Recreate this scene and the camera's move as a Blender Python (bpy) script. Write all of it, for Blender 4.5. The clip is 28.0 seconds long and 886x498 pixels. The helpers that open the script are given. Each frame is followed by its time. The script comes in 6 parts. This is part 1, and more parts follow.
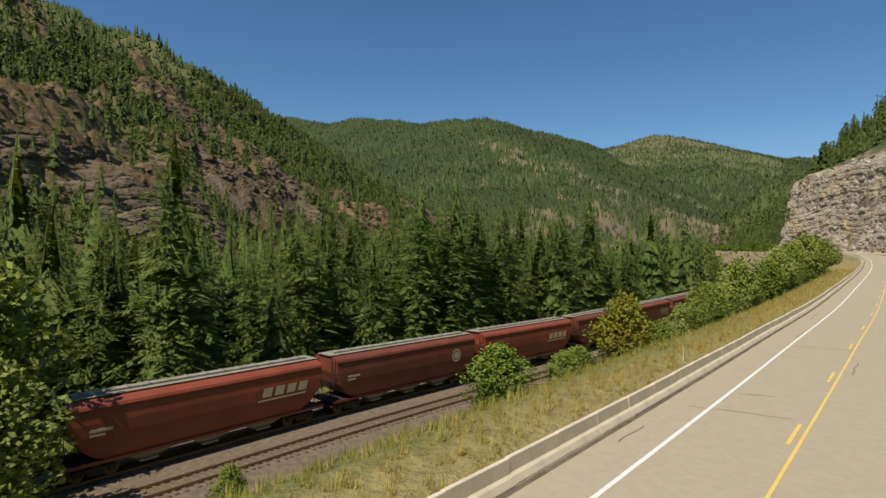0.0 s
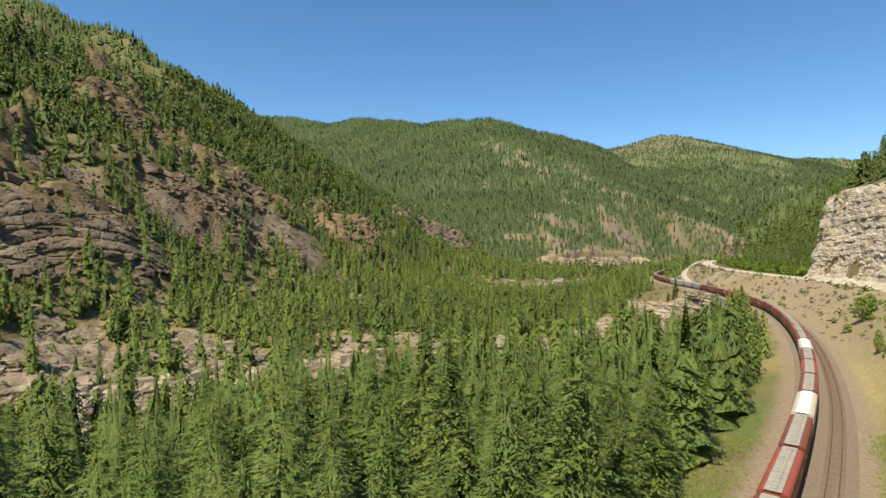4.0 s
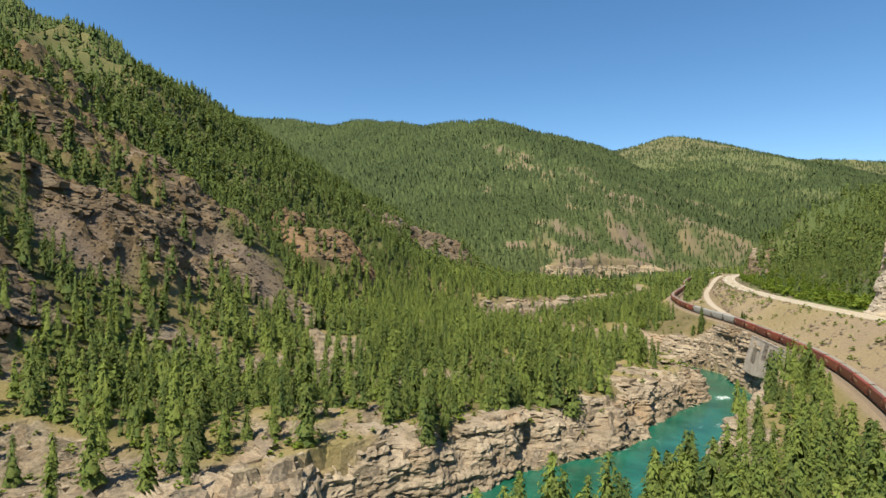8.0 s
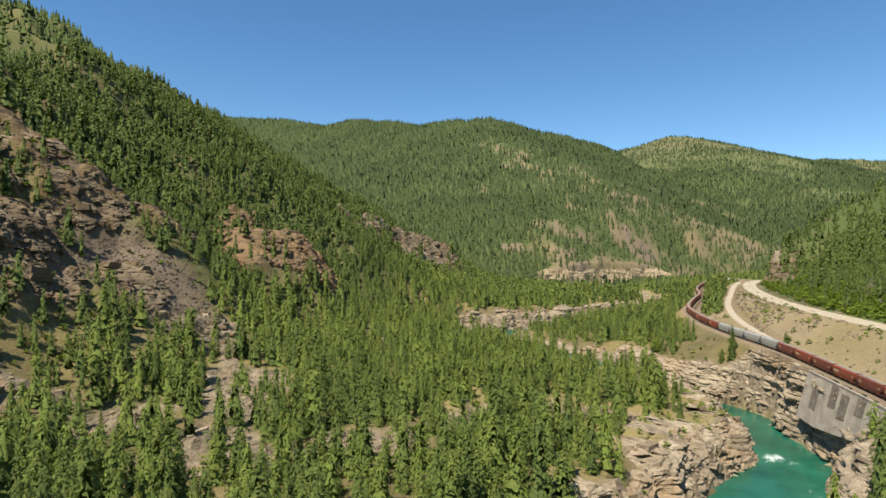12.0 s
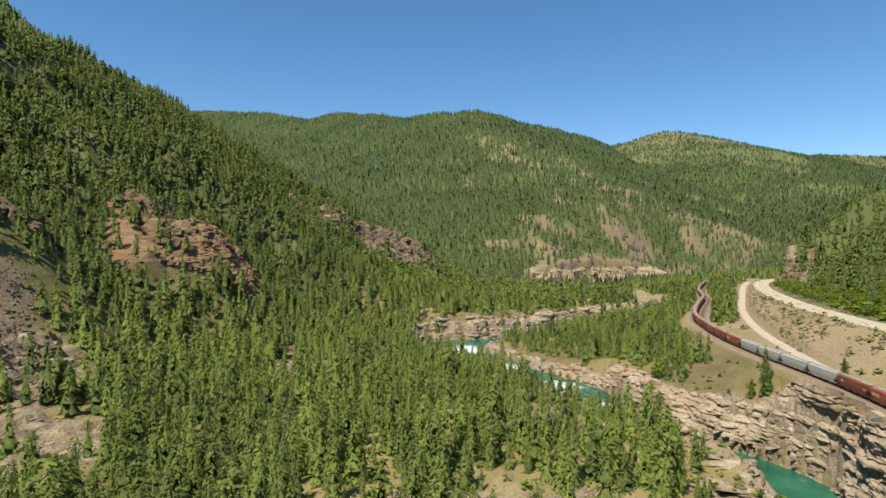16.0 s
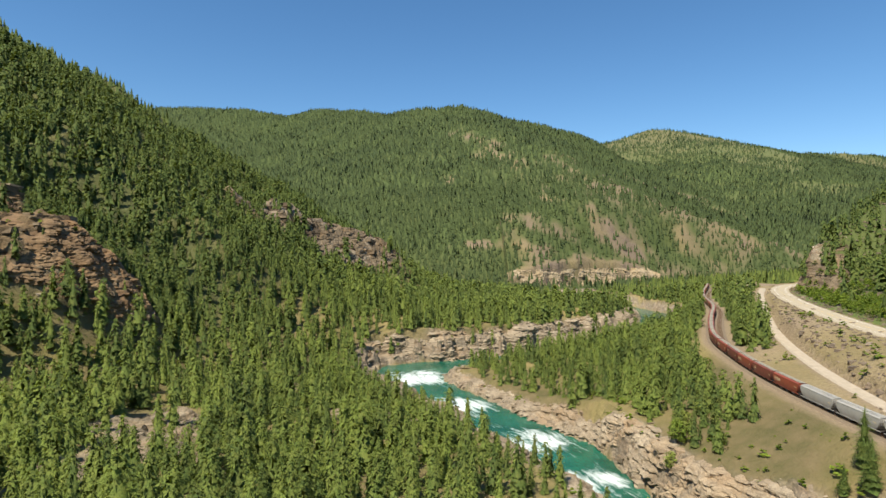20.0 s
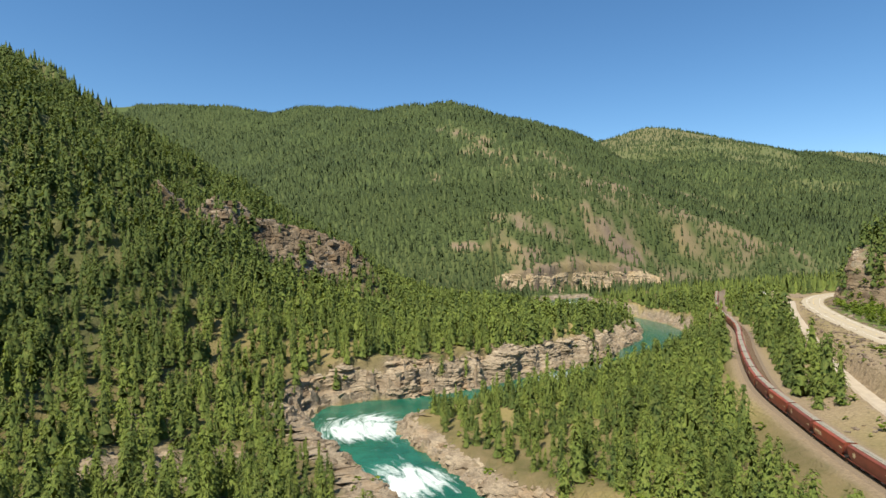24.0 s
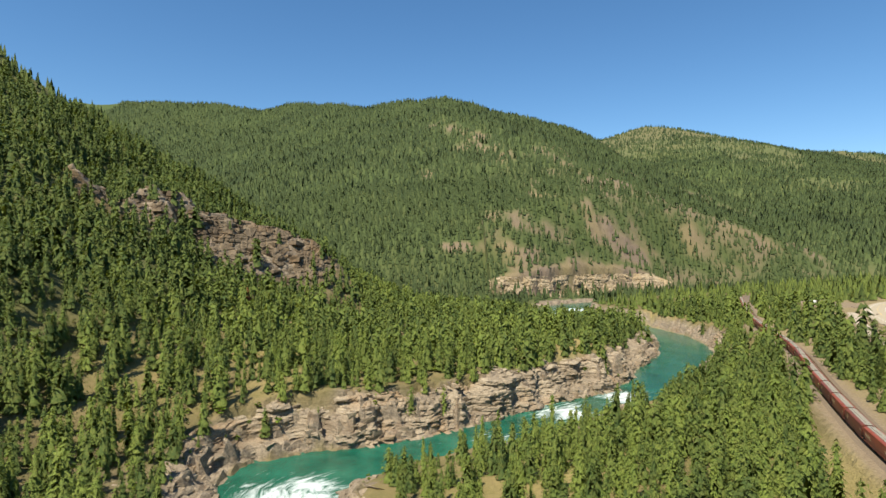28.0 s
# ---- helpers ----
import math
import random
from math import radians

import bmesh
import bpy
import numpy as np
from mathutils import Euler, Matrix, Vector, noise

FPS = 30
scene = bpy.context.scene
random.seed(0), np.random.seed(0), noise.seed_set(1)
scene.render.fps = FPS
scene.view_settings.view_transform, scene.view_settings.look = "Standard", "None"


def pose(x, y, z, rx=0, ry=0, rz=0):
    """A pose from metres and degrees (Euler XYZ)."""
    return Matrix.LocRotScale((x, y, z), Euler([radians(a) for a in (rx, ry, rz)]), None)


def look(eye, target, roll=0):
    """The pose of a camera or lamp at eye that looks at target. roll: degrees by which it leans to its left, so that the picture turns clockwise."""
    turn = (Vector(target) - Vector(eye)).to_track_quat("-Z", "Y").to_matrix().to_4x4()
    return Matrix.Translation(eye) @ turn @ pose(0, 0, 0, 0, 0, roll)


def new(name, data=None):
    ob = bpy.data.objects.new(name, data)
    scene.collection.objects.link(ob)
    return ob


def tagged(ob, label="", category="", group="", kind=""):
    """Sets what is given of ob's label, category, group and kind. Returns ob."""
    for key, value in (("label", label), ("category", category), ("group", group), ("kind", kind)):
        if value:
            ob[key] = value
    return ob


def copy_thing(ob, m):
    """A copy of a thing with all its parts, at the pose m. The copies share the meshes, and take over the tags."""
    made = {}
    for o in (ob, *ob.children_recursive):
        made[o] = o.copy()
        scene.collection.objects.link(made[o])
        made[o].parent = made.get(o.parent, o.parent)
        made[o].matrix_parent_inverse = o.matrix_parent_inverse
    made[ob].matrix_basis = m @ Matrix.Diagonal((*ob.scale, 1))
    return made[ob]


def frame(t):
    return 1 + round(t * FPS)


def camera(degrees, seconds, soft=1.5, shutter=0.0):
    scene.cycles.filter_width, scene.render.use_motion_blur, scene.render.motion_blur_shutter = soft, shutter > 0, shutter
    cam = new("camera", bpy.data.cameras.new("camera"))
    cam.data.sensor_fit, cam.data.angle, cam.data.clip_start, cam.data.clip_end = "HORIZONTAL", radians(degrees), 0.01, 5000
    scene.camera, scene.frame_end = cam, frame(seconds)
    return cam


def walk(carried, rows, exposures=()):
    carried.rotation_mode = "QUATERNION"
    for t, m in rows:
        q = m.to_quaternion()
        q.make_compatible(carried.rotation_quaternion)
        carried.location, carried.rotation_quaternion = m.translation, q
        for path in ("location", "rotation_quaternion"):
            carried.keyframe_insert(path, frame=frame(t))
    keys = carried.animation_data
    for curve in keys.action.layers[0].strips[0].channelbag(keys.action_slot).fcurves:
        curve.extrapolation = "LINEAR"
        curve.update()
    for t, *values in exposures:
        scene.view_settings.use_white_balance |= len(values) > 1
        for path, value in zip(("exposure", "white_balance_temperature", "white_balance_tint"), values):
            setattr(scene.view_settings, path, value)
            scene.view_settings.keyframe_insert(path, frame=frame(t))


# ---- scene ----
cam = camera(75.9, 28.0)
METRES, EYE, TILT, LEAN, TURN = 560.0, 42.0, 0.0, 0.0, 0.0
ROWS = [
    (0.0, 0.0, 0.0, 0.0, 0.0, -0.12, -0.47),
    (0.5, 0.0016, 0.0097, 0.0038, 0.09, -0.08, -0.55),
    (1.0, 0.0052, 0.0201, 0.0079, 0.27, -0.09, -0.58),
    (1.5, 0.0092, 0.031, 0.0121, 0.38, -0.13, -0.63),
    (2.0, 0.0127, 0.0427, 0.0165, 0.47, -0.17, -0.64),
    (2.5, 0.016, 0.0551, 0.0206, 0.52, -0.2, -0.64),
    (3.0, 0.0193, 0.0682, 0.0244, 0.54, -0.23, -0.63),
    (3.5, 0.0231, 0.0819, 0.0279, 0.52, -0.25, -0.63),
    (5.5, 0.0389, 0.1436, 0.0403, 0.49, -0.2, -0.56),
    (6.0, 0.0424, 0.1598, 0.0441, 0.6, -0.21, -0.59),
    (6.5, 0.0454, 0.1761, 0.0476, 0.74, -0.18, -0.61),
    (7.0, 0.0481, 0.1922, 0.0511, 0.9, -0.14, -0.6),
    (7.5, 0.0506, 0.2079, 0.055, 1.0, -0.12, -0.59),
    (8.0, 0.0532, 0.2236, 0.0585, 1.03, -0.09, -0.57),
    (8.5, 0.0563, 0.2395, 0.0614, 0.99, -0.07, -0.53),
    (9.0, 0.0601, 0.2562, 0.063, 0.91, -0.02, -0.5),
    (9.5, 0.064, 0.2736, 0.0636, 0.85, 0.02, -0.48),
    (10.0, 0.068, 0.2916, 0.0638, 0.84, 0.04, -0.47),
    (10.5, 0.0724, 0.3117, 0.0633, 0.87, 0.09, -0.46),
    (11.0, 0.0769, 0.3301, 0.0626, 0.95, 0.13, -0.46),
    (11.5, 0.0818, 0.3478, 0.0619, 1.05, 0.15, -0.45),
    (12.0, 0.0877, 0.3661, 0.0612, 1.16, 0.15, -0.44),
    (12.5, 0.0943, 0.385, 0.0603, 1.24, 0.15, -0.42),
    (14.5, 0.117, 0.4613, 0.0594, 0.96, -0.01, -0.4),
    (15.0, 0.1225, 0.4813, 0.0589, 0.83, -0.01, -0.36),
    (15.5, 0.128, 0.5013, 0.0584, 0.65, -0.02, -0.32),
    (16.0, 0.1333, 0.5213, 0.0579, 0.42, -0.04, -0.31),
    (16.5, 0.139, 0.5414, 0.0572, 0.2, -0.03, -0.27),
    (17.0, 0.1439, 0.5597, 0.0569, 0.01, -0.04, -0.25),
    (17.5, 0.149, 0.5797, 0.0566, -0.17, -0.04, -0.25),
    (18.0, 0.154, 0.5995, 0.0565, -0.32, -0.03, -0.24),
    (18.5, 0.1589, 0.6194, 0.057, -0.43, -0.03, -0.22),
    (19.0, 0.1637, 0.6395, 0.0576, -0.51, -0.02, -0.19),
    (19.5, 0.1683, 0.6592, 0.0586, -0.59, -0.01, -0.18),
    (20.0, 0.1729, 0.6782, 0.0598, -0.65, 0.0, -0.12),
    (20.5, 0.1776, 0.6974, 0.0613, -0.71, -0.01, -0.1),
    (21.0, 0.1825, 0.7161, 0.0626, -0.8, -0.01, -0.05),
    (21.5, 0.1877, 0.7347, 0.0639, -0.9, -0.02, -0.01),
    (23.5, 0.2048, 0.8039, 0.068, -1.26, -0.03, 0.04),
    (24.0, 0.2086, 0.821, 0.068, -1.27, -0.01, 0.04),
    (24.5, 0.2127, 0.8392, 0.0677, -1.28, 0.02, 0.04),
    (25.0, 0.2164, 0.8559, 0.0675, -1.31, 0.04, 0.03),
    (25.5, 0.22, 0.8728, 0.067, -1.33, 0.06, 0.04),
    (26.0, 0.2232, 0.89, 0.0667, -1.38, 0.07, 0.03),
    (26.5, 0.2261, 0.9075, 0.0662, -1.43, 0.09, 0.04),
    (27.0, 0.2288, 0.9256, 0.0658, -1.48, 0.11, 0.05),
    (27.5, 0.2312, 0.9439, 0.0654, -1.52, 0.14, 0.06),
    (28.0, 0.2334, 0.9624, 0.0652, -1.53, 0.16, 0.07),
]
walk(cam, [(t, pose(0, 0, EYE, TILT, LEAN, TURN) @ pose(METRES * x, METRES * y, METRES * z, 90 + pitch, roll, yaw)) for t, x, y, z, yaw, pitch, roll in ROWS],
     exposures=[(0.0, -0.05), (0.8, 0.36), (2.0, 0.6), (3.0, 0.64), (6.0, 0.6), (28.0, 0.56)])

# ---- world, sun, exposure ----
SUN_FROM = Vector((-0.40, -0.55, 1.05)).normalized()      # towards the sun: high, to the left and behind
sun_data = bpy.data.lights.new("sun", "SUN")
sun_data.energy, sun_data.angle, sun_data.color = 4.9, radians(0.53), (1.0, 0.92, 0.76)
sun = new("sun", sun_data)
sun.matrix_world = look(SUN_FROM * 500, (0, 0, 0))
world = bpy.data.worlds.new("world")
scene.world = world
world.use_nodes = True
wn, wl = world.node_tree.nodes, world.node_tree.links
sky = wn.new("ShaderNodeTexSky")
sky.sky_type, sky.sun_disc = "NISHITA", False
sky.sun_elevation = math.asin(SUN_FROM.z)
sky.sun_rotation = math.atan2(SUN_FROM.x, SUN_FROM.y)
sky.altitude, sky.air_density, sky.dust_density, sky.ozone_density = 900, 1.0, 0.05, 3.5
wn["Background"].inputs["Strength"].default_value = 0.102
deep_blue = wn.new("ShaderNodeHueSaturation")
deep_blue.inputs["Saturation"].default_value = 1.17
deep_blue.inputs["Hue"].default_value = 0.496
wl.new(sky.outputs[0], deep_blue.inputs["Color"])
wl.new(deep_blue.outputs[0], wn["Background"].inputs["Color"])


# ---- small tools ----
def hash2(ix, iy, seed):
    n = (ix.astype(np.int64) * 374761393 + iy.astype(np.int64) * 668265263 + seed * 974711) & 0xFFFFFFFF
    n = ((n ^ (n >> 13)) * 1274126177) & 0xFFFFFFFF
    return ((n ^ (n >> 16)) & 0xFFFFFF) / float(0xFFFFFF)


def vnoise(x, y, seed=0):
    """Smooth value noise, -1 to 1."""
    ix, iy = np.floor(x), np.floor(y)
    fx, fy = x - ix, y - iy
    fx, fy = fx * fx * (3 - 2 * fx), fy * fy * (3 - 2 * fy)
    a, b = hash2(ix, iy, seed), hash2(ix + 1, iy, seed)
    c, d = hash2(ix, iy + 1, seed), hash2(ix + 1, iy + 1, seed)
    return 2 * (a + (b - a) * fx + (c - a) * fy + (a - b - c + d) * fx * fy) - 1


def fbm(x, y, size, octaves=4, seed=0):
    v, amp, tot = 0, 1.0, 0
    for o in range(octaves):
        v = v + amp * vnoise(x / size + 17.3 * o, y / size - 9.1 * o, seed + o)
        tot, amp, size = tot + amp, amp * 0.5, size * 0.5
    return v / tot


def sstep(a, b, v):
    t = np.clip((v - a) / (b - a), 0, 1)
    return t * t * (3 - 2 * t)


def smooth_line(points, step):
    """A Catmull-Rom line through points (rows of x, y, more), resampled at even steps."""
    p = np.array(points, float)
    p = np.vstack([2 * p[0] - p[1], p, 2 * p[-1] - p[-2]])
    out = []
    for i in range(1, len(p) - 2):
        n = max(2, int(np.linalg.norm(p[i + 1, :2] - p[i, :2]) / 2))
        for k in range(n):
            t = k / n
            out.append(0.5 * (2 * p[i] + (p[i + 1] - p[i - 1]) * t + (2 * p[i - 1] - 5 * p[i] + 4 * p[i + 1] - p[i + 2]) * t ** 2
                              + (3 * p[i] - p[i - 1] - 3 * p[i + 1] + p[i + 2]) * t ** 3))
    out = np.array(out + [p[-2]])
    s = np.concatenate([[0], np.cumsum(np.linalg.norm(np.diff(out[:, :2], axis=0), axis=1))])
    at = np.arange(0, s[-1], step)
    return np.stack([np.interp(at, s, out[:, c]) for c in range(out.shape[1])], 1)


def beside(line, x, y):
    """For places x, y: the distance from a line (positive to its right) and the line's further columns there."""
    best = np.full(x.shape, 1e18)
    sign, extra = np.ones(x.shape), np.zeros(x.shape)
    for a, b in zip(line[:-1], line[1:]):
        ux, uy = b[0] - a[0], b[1] - a[1]
        t = np.clip(((x - a[0]) * ux + (y - a[1]) * uy) / (ux * ux + uy * uy), 0, 1)
        ex, ey = x - a[0] - t * ux, y - a[1] - t * uy
        d = ex * ex + ey * ey
        near = d < best
        best = np.where(near, d, best)
        sign = np.where(near, np.where(ux * (y - a[1]) - uy * (x - a[0]) > 0, -1.0, 1.0), sign)
        extra = np.where(near, a[2] + t * (b[2] - a[2]), extra)
    return np.sqrt(best) * sign, extra


def cells(x, y, size, seed):
    """Blocks of rock: a random value for each block, and how near the crack between two of them is."""
    x, y = x / size, y / size
    ix, iy = np.floor(x), np.floor(y)
    f1, f2, val = np.full(x.shape, 9.0), np.full(x.shape, 9.0), np.zeros(x.shape)
    for ox in (-1, 0, 1):
        for oy in (-1, 0, 1):
            cx, cy = ix + ox, iy + oy
            d = np.hypot(cx + 0.15 + 0.7 * hash2(cx, cy, seed) - x, cy + 0.15 + 0.7 * hash2(cx, cy, seed + 1) - y)
            f2 = np.where(d < f1, f1, np.minimum(f2, d))
            val = np.where(d < f1, hash2(cx, cy, seed + 2), val)
            f1 = np.minimum(f1, d)
    return val - 0.5, f2 - f1


# ---- the plan ----
WATER = -2.0
# river: centre and half width, downstream
RIVER = smooth_line([(-240, 110, 26), (-140, 155, 26), (-33, 212, 25), (25, 260, 26), (84, 309, 27), (112, 341, 15), (128, 362, 17), (152, 388, 15.5), (174, 415, 12),
                     (180, 438, 10.5), (182, 458, 11), (185, 482, 14.5), (170, 508, 11.5), (159, 538, 9), (153, 563, 12), (140, 603, 17), (120, 642, 15), (102, 680, 15), (86, 708, 17),
                     (82, 738, 25), (114, 762, 15), (160, 785, 17), (205, 822, 18), (252, 856, 16), (290, 912, 19), (330, 975, 21), (352, 1050, 22),
                     (335, 1140, 26), (300, 1230, 30), (320, 1310, 42), (430, 1380, 50), (620, 1450, 55), (900, 1500, 60)], 9)
# railway: centre of the train's track and its height
RAIL = smooth_line([(-150, -110, 28.5), (-90, -45, 28.5), (-40, 10, 28.5), (-21, 32, 28.5), (-9, 46, 28.5), (5, 61, 28.5), (18, 75, 28.5), (44, 107, 28.5),
                    (74, 148, 28.5), (99, 186, 28.5), (128, 236, 28.5), (154, 288, 28.5), (175, 338, 28.5), (188, 382, 28.5), (198, 430, 28.5),
                    (207.5, 485, 28.5), (211, 540, 28.5), (216.5, 585, 28.5), (225.5, 625, 28.5), (240, 672, 28.5), (274, 744, 28.5), (301, 796, 28.5), (317, 832, 28.5),
                    (337.5, 886, 28.5), (366, 950, 28.5), (402, 1020, 28.5), (450, 1110, 28.5), (500, 1180, 28.5)], 4)
# highway: the yellow middle line
ROAD = smooth_line([(-80.3, -87.8, 34.4), (-35.7, -37.2, 34.8), (-2.7, 1.8, 35.0), (27.3, 37.8, 35.2), (60.2, 77.8, 35.7), (130, 166, 37.6), (190, 250, 39.6), (224, 315, 40.6),
                    (240, 370, 41), (250, 430, 41), (259, 490, 41), (271, 560, 41), (288, 630, 41.3), (312, 700, 41.8), (343, 775, 42.3), (380, 845, 43),
                    (420, 893, 43.4), (470, 925, 43.5), (540, 945, 43.5), (700, 960, 44)], 4)
# gravel road from the highway down to the railway
TRACK = smooth_line([(372, 856, 43.0), (345, 812, 41), (312, 750, 37.5), (272, 672, 34), (245, 602, 31), (228, 540, 29.4), (218, 495, 28.4)], 4)


def ridges(x, y, line, fall):
    z = np.full(x.shape, -1e9)
    for px, py, pz in smooth_line(line, 40):
        z = np.maximum(z, pz - fall * np.hypot(x - px, y - py))
    return z


ROCKS = [(-176, 272, 30), (-158, 285, 28), (-148, 308, 26), (-143, 335, 22), (-200, 262, 34), (-172, 415, 26), (-150, 445, 26), (-172, 520, 34), (-95, 600, 22), (-78, 625, 34), (-52, 645, 24), (-120, 655, 20), (-110, 700, 16),
         (-84, 905, 18), (-60, 935, 24), (-30, 965, 30), (0, 985, 32), (28, 995, 30), (14, 1010, 24), (38, 1012, 22), (54, 1006, 20), (-20, 955, 22), (4, 965, 26), (26, 975, 24), (48, 985, 22), (-70, 900, 14), (-75, 455, 20), (-225, 350, 22), (-110, 480, 18)]
SCREE = [(-112, 490, 30), (-128, 440, 24), (-150, 400, 26), (-185, 350, 22)]
BARE = [tuple(p) for run in (
    [(150, 2250, 26), (166, 2230, 34), (251, 2118, 36), (301, 1953, 34), (325, 1802, 28), (336, 1699, 26), (341, 1587, 18)],
    [(455, 1960, 26), (488, 1920, 36)], [(484, 1735, 36), (526, 1688, 30)], [(127, 1842, 24), (132, 1850, 20)],
    [(713, 2055, 44), (774, 2034, 52), (916, 2178, 60), (967, 2130, 48), (1040, 2149, 34)],
    [(156, 1467, 18), (213, 1462, 17), (269, 1454, 18)], [(444, 1548, 36), (467, 1525, 34), (526, 1554, 30)],
    [(587, 1635, 24), (657, 1643, 26), (745, 1661, 28), (843, 1693, 30), (919, 1716, 26)],
    [(304, 1405, 20), (372, 1459, 22), (438, 1486, 20), (500, 1500, 16)]) for p in smooth_line(run, 22)]


# foot of the pale cliffs behind the far pool
FAR_CLIFF = smooth_line([(225, 1368, 0.3), (262, 1384, 0.8), (304, 1400, 1.0), (372, 1450, 1.0), (438, 1480, 0.8), (500, 1496, 0.6), (580, 1505, 0.2)], 6)
THIN = [(230, 2060, 90), (320, 1830, 80), (480, 1850, 110), (560, 1740, 110), (640, 1900, 120), (300, 1470, 90), (420, 1560, 110), (540, 1600, 120), (680, 1650, 120), (820, 1700, 120), (930, 1740, 100), (780, 2080, 130), (950, 2150, 120)]


def blobs(x, y, spots, rough=0.5):
    m = np.zeros(x.shape)
    w = 1 + rough * fbm(x, y, 30, 3, 71)
    for px, py, r in spots:
        m = np.maximum(m, 1 - sstep(0.55, 1.15, np.hypot(x - px, y - py) / r * w))
    return m


def land(x, y):
    """Height of the ground and masks of it at the places x, y."""
    x, y = np.asarray(x, float), np.asarray(y, float)
    shape = x.shape
    x, y = x.ravel(), y.ravel()
    n1, n2 = fbm(x, y, 60, 4, 3), fbm(x, y, 14, 4, 9)
    b1, e1 = cells(x + 4 * n2, y, 9.0, 101)
    b2, e2 = cells(x, y + 2 * n2, 4.2, 111)
    driver, half = beside(RIVER, x, y)
    bank = np.abs(driver) - half - 3.5 * n2 - 2.0 * n1       # metres from the water's edge
    left = driver < 0
    drail, _ = beside(RAIL, x, y)
    droad, zroad = beside(ROAD, x, y)
    dtrack, ztrack = beside(TRACK, x, y)
    # left bank: bluff, terrace, mountain
    bluff = np.interp(y, [150, 300, 380, 430, 520, 700, 740, 785, 900, 1000, 1090, 1300], [15, 16, 14, 11, 7, 5, 8, 18, 15, 12, 5, 3]) + 4 * n1
    foot = np.interp(y, [-200, 200, 300, 400, 500, 640, 780, 850, 900, 965, 1060, 1130, 1300, 1500, 1800, 2200, 3000], [-170, -130, -112, -86, -62, -22, 30, 48, 58, 62, 96, 112, 100, 40, -250, -700, -1500])
    incl = np.interp(y, [0, 450, 640, 800, 950, 1100, 1500], [0.80, 0.78, 0.71, 0.62, 0.61, 0.58, 0.52])
    bend = np.interp(y, [0, 700, 1100], [230, 230, 400])
    up = incl * (foot - x)
    up = 12 * np.log1p(np.exp(np.clip(up / 12, -40, 40))) + np.where(up / 12 > 40, up - 480, 0)
    mount = up - 0.45 * np.maximum(0, up - bend) - 0.25 * np.maximum(0, up - 520)
    rocks = blobs(x, y, ROCKS)
    mount = mount * (1 + 0.10 * n1 * sstep(5, 60, up)) + sstep(8, 50, up) * (6 * n1 + 2.0 * n2 + 1.1 * fbm(x, y, 7, 3, 35)) + np.maximum(rocks, 0.55 * sstep(0.24, 0.38, n1 + 0.45 * n2) * sstep(820, 560, y)) * (9 + 10 * n1 + 5 * b1) * sstep(8, 40, up)
    for px, py, r, up_by in ((-80, 628, 34, 30), (-58, 650, 24, 16), (-152, 315, 30, 6), (-116, 520, 42, 18), (-172, 520, 34, 8), (-174, 416, 40, 16)):
        mount = mount + up_by * np.exp(-((x - px) ** 2 + (y - py) ** 2) / r ** 2)
    for px, py, pz in smooth_line([(-66, 950, 103), (-40, 968, 101), (-12, 994, 97), (14, 1014, 92), (36, 1020, 80), (52, 1019, 64)], 5):
        mount = np.maximum(mount, pz - 19 + 2.5 * n2 - (1.15 + 0.2 * n1) * np.maximum(0, np.hypot(x - px, y - py) - 5))
    flat = 0.05 * np.clip(bank, 0, 200) + 3.5 * n1 + 1.2 * n2
    lz = WATER + (bluff - WATER) * (0.30 * sstep(-1, 2.5, bank + 2 * b2) + 0.42 * sstep(3.5, 7, bank + 7 * b1) + 0.28 * sstep(9, 13, bank + 6 * b1)) + flat * sstep(8, 40, bank) + mount
    # right bank: wooded slope up to the railway
    share = np.clip(np.abs(drail) - 6, 0, None) / (np.clip(np.abs(drail) - 6, 0, None) + np.clip(bank, 0.01, None))
    drop = np.interp(y, [250, 330, 400, 450, 480, 510, 545, 600, 650, 850, 950], [14, 14, 9, 8, 12, 17, 16, 18, 25, 25.5, 22])
    rz = 28.2 - drop * share ** np.interp(y, [560, 680], [0.9, 0.6]) + (2.0 * n1 + 0.9 * n2) * sstep(0.1, 0.4, share)
    sheer = np.interp(y, [400, 440, 570, 620], [1, 1.9, 1.9, 1])
    rz = WATER + (rz - WATER) * (0.38 * sstep(-1, 2.5, sheer * bank + 2 * b2) + 0.34 * sstep(3, 6, sheer * bank + 5 * b1) + 0.28 * sstep(6, 10, sheer * bank + 4 * b1))
    below = sstep(368, 384, y) * sstep(444, 434, y)
    rz = rz + below * (np.minimum(rz, WATER + np.interp(y, [375, 440], [15, 13]) * sstep(-1.5, 2.0, bank + 1.5 * b2) + 0.8 * np.clip(bank, 0, None) + 3.0 * b1) - rz)
    # right of the railway: up to the highway
    a, b = np.clip(drail - 10.5, 0, None), np.clip(-droad - 9, 0, None)
    s = a / (a + b + 0.01)
    mid = 28.2 + (zroad - 0.15 - 28.2) * sstep(0.0, 0.9, s) + (1.6 * n1 + 0.7 * n2) * np.minimum(1, 4 * s * (1 - s)) * sstep(6, 30, a + b)
    # right of the highway: rock cuts and a wooded hill
    back = np.interp(y, [-100, 60, 250, 330, 450, 472, 700, 790, 830, 870, 885], [60, 40, 14, 7, 7, 42, 46, 30, 8, 7, 20])
    wall = np.interp(y, [-100, 60, 250, 330, 446, 464, 700, 800, 835, 868, 885], [0, 4, 30, 50, 50, 4, 2, 6, 30, 30, 0])
    d = droad - 5.5 - back
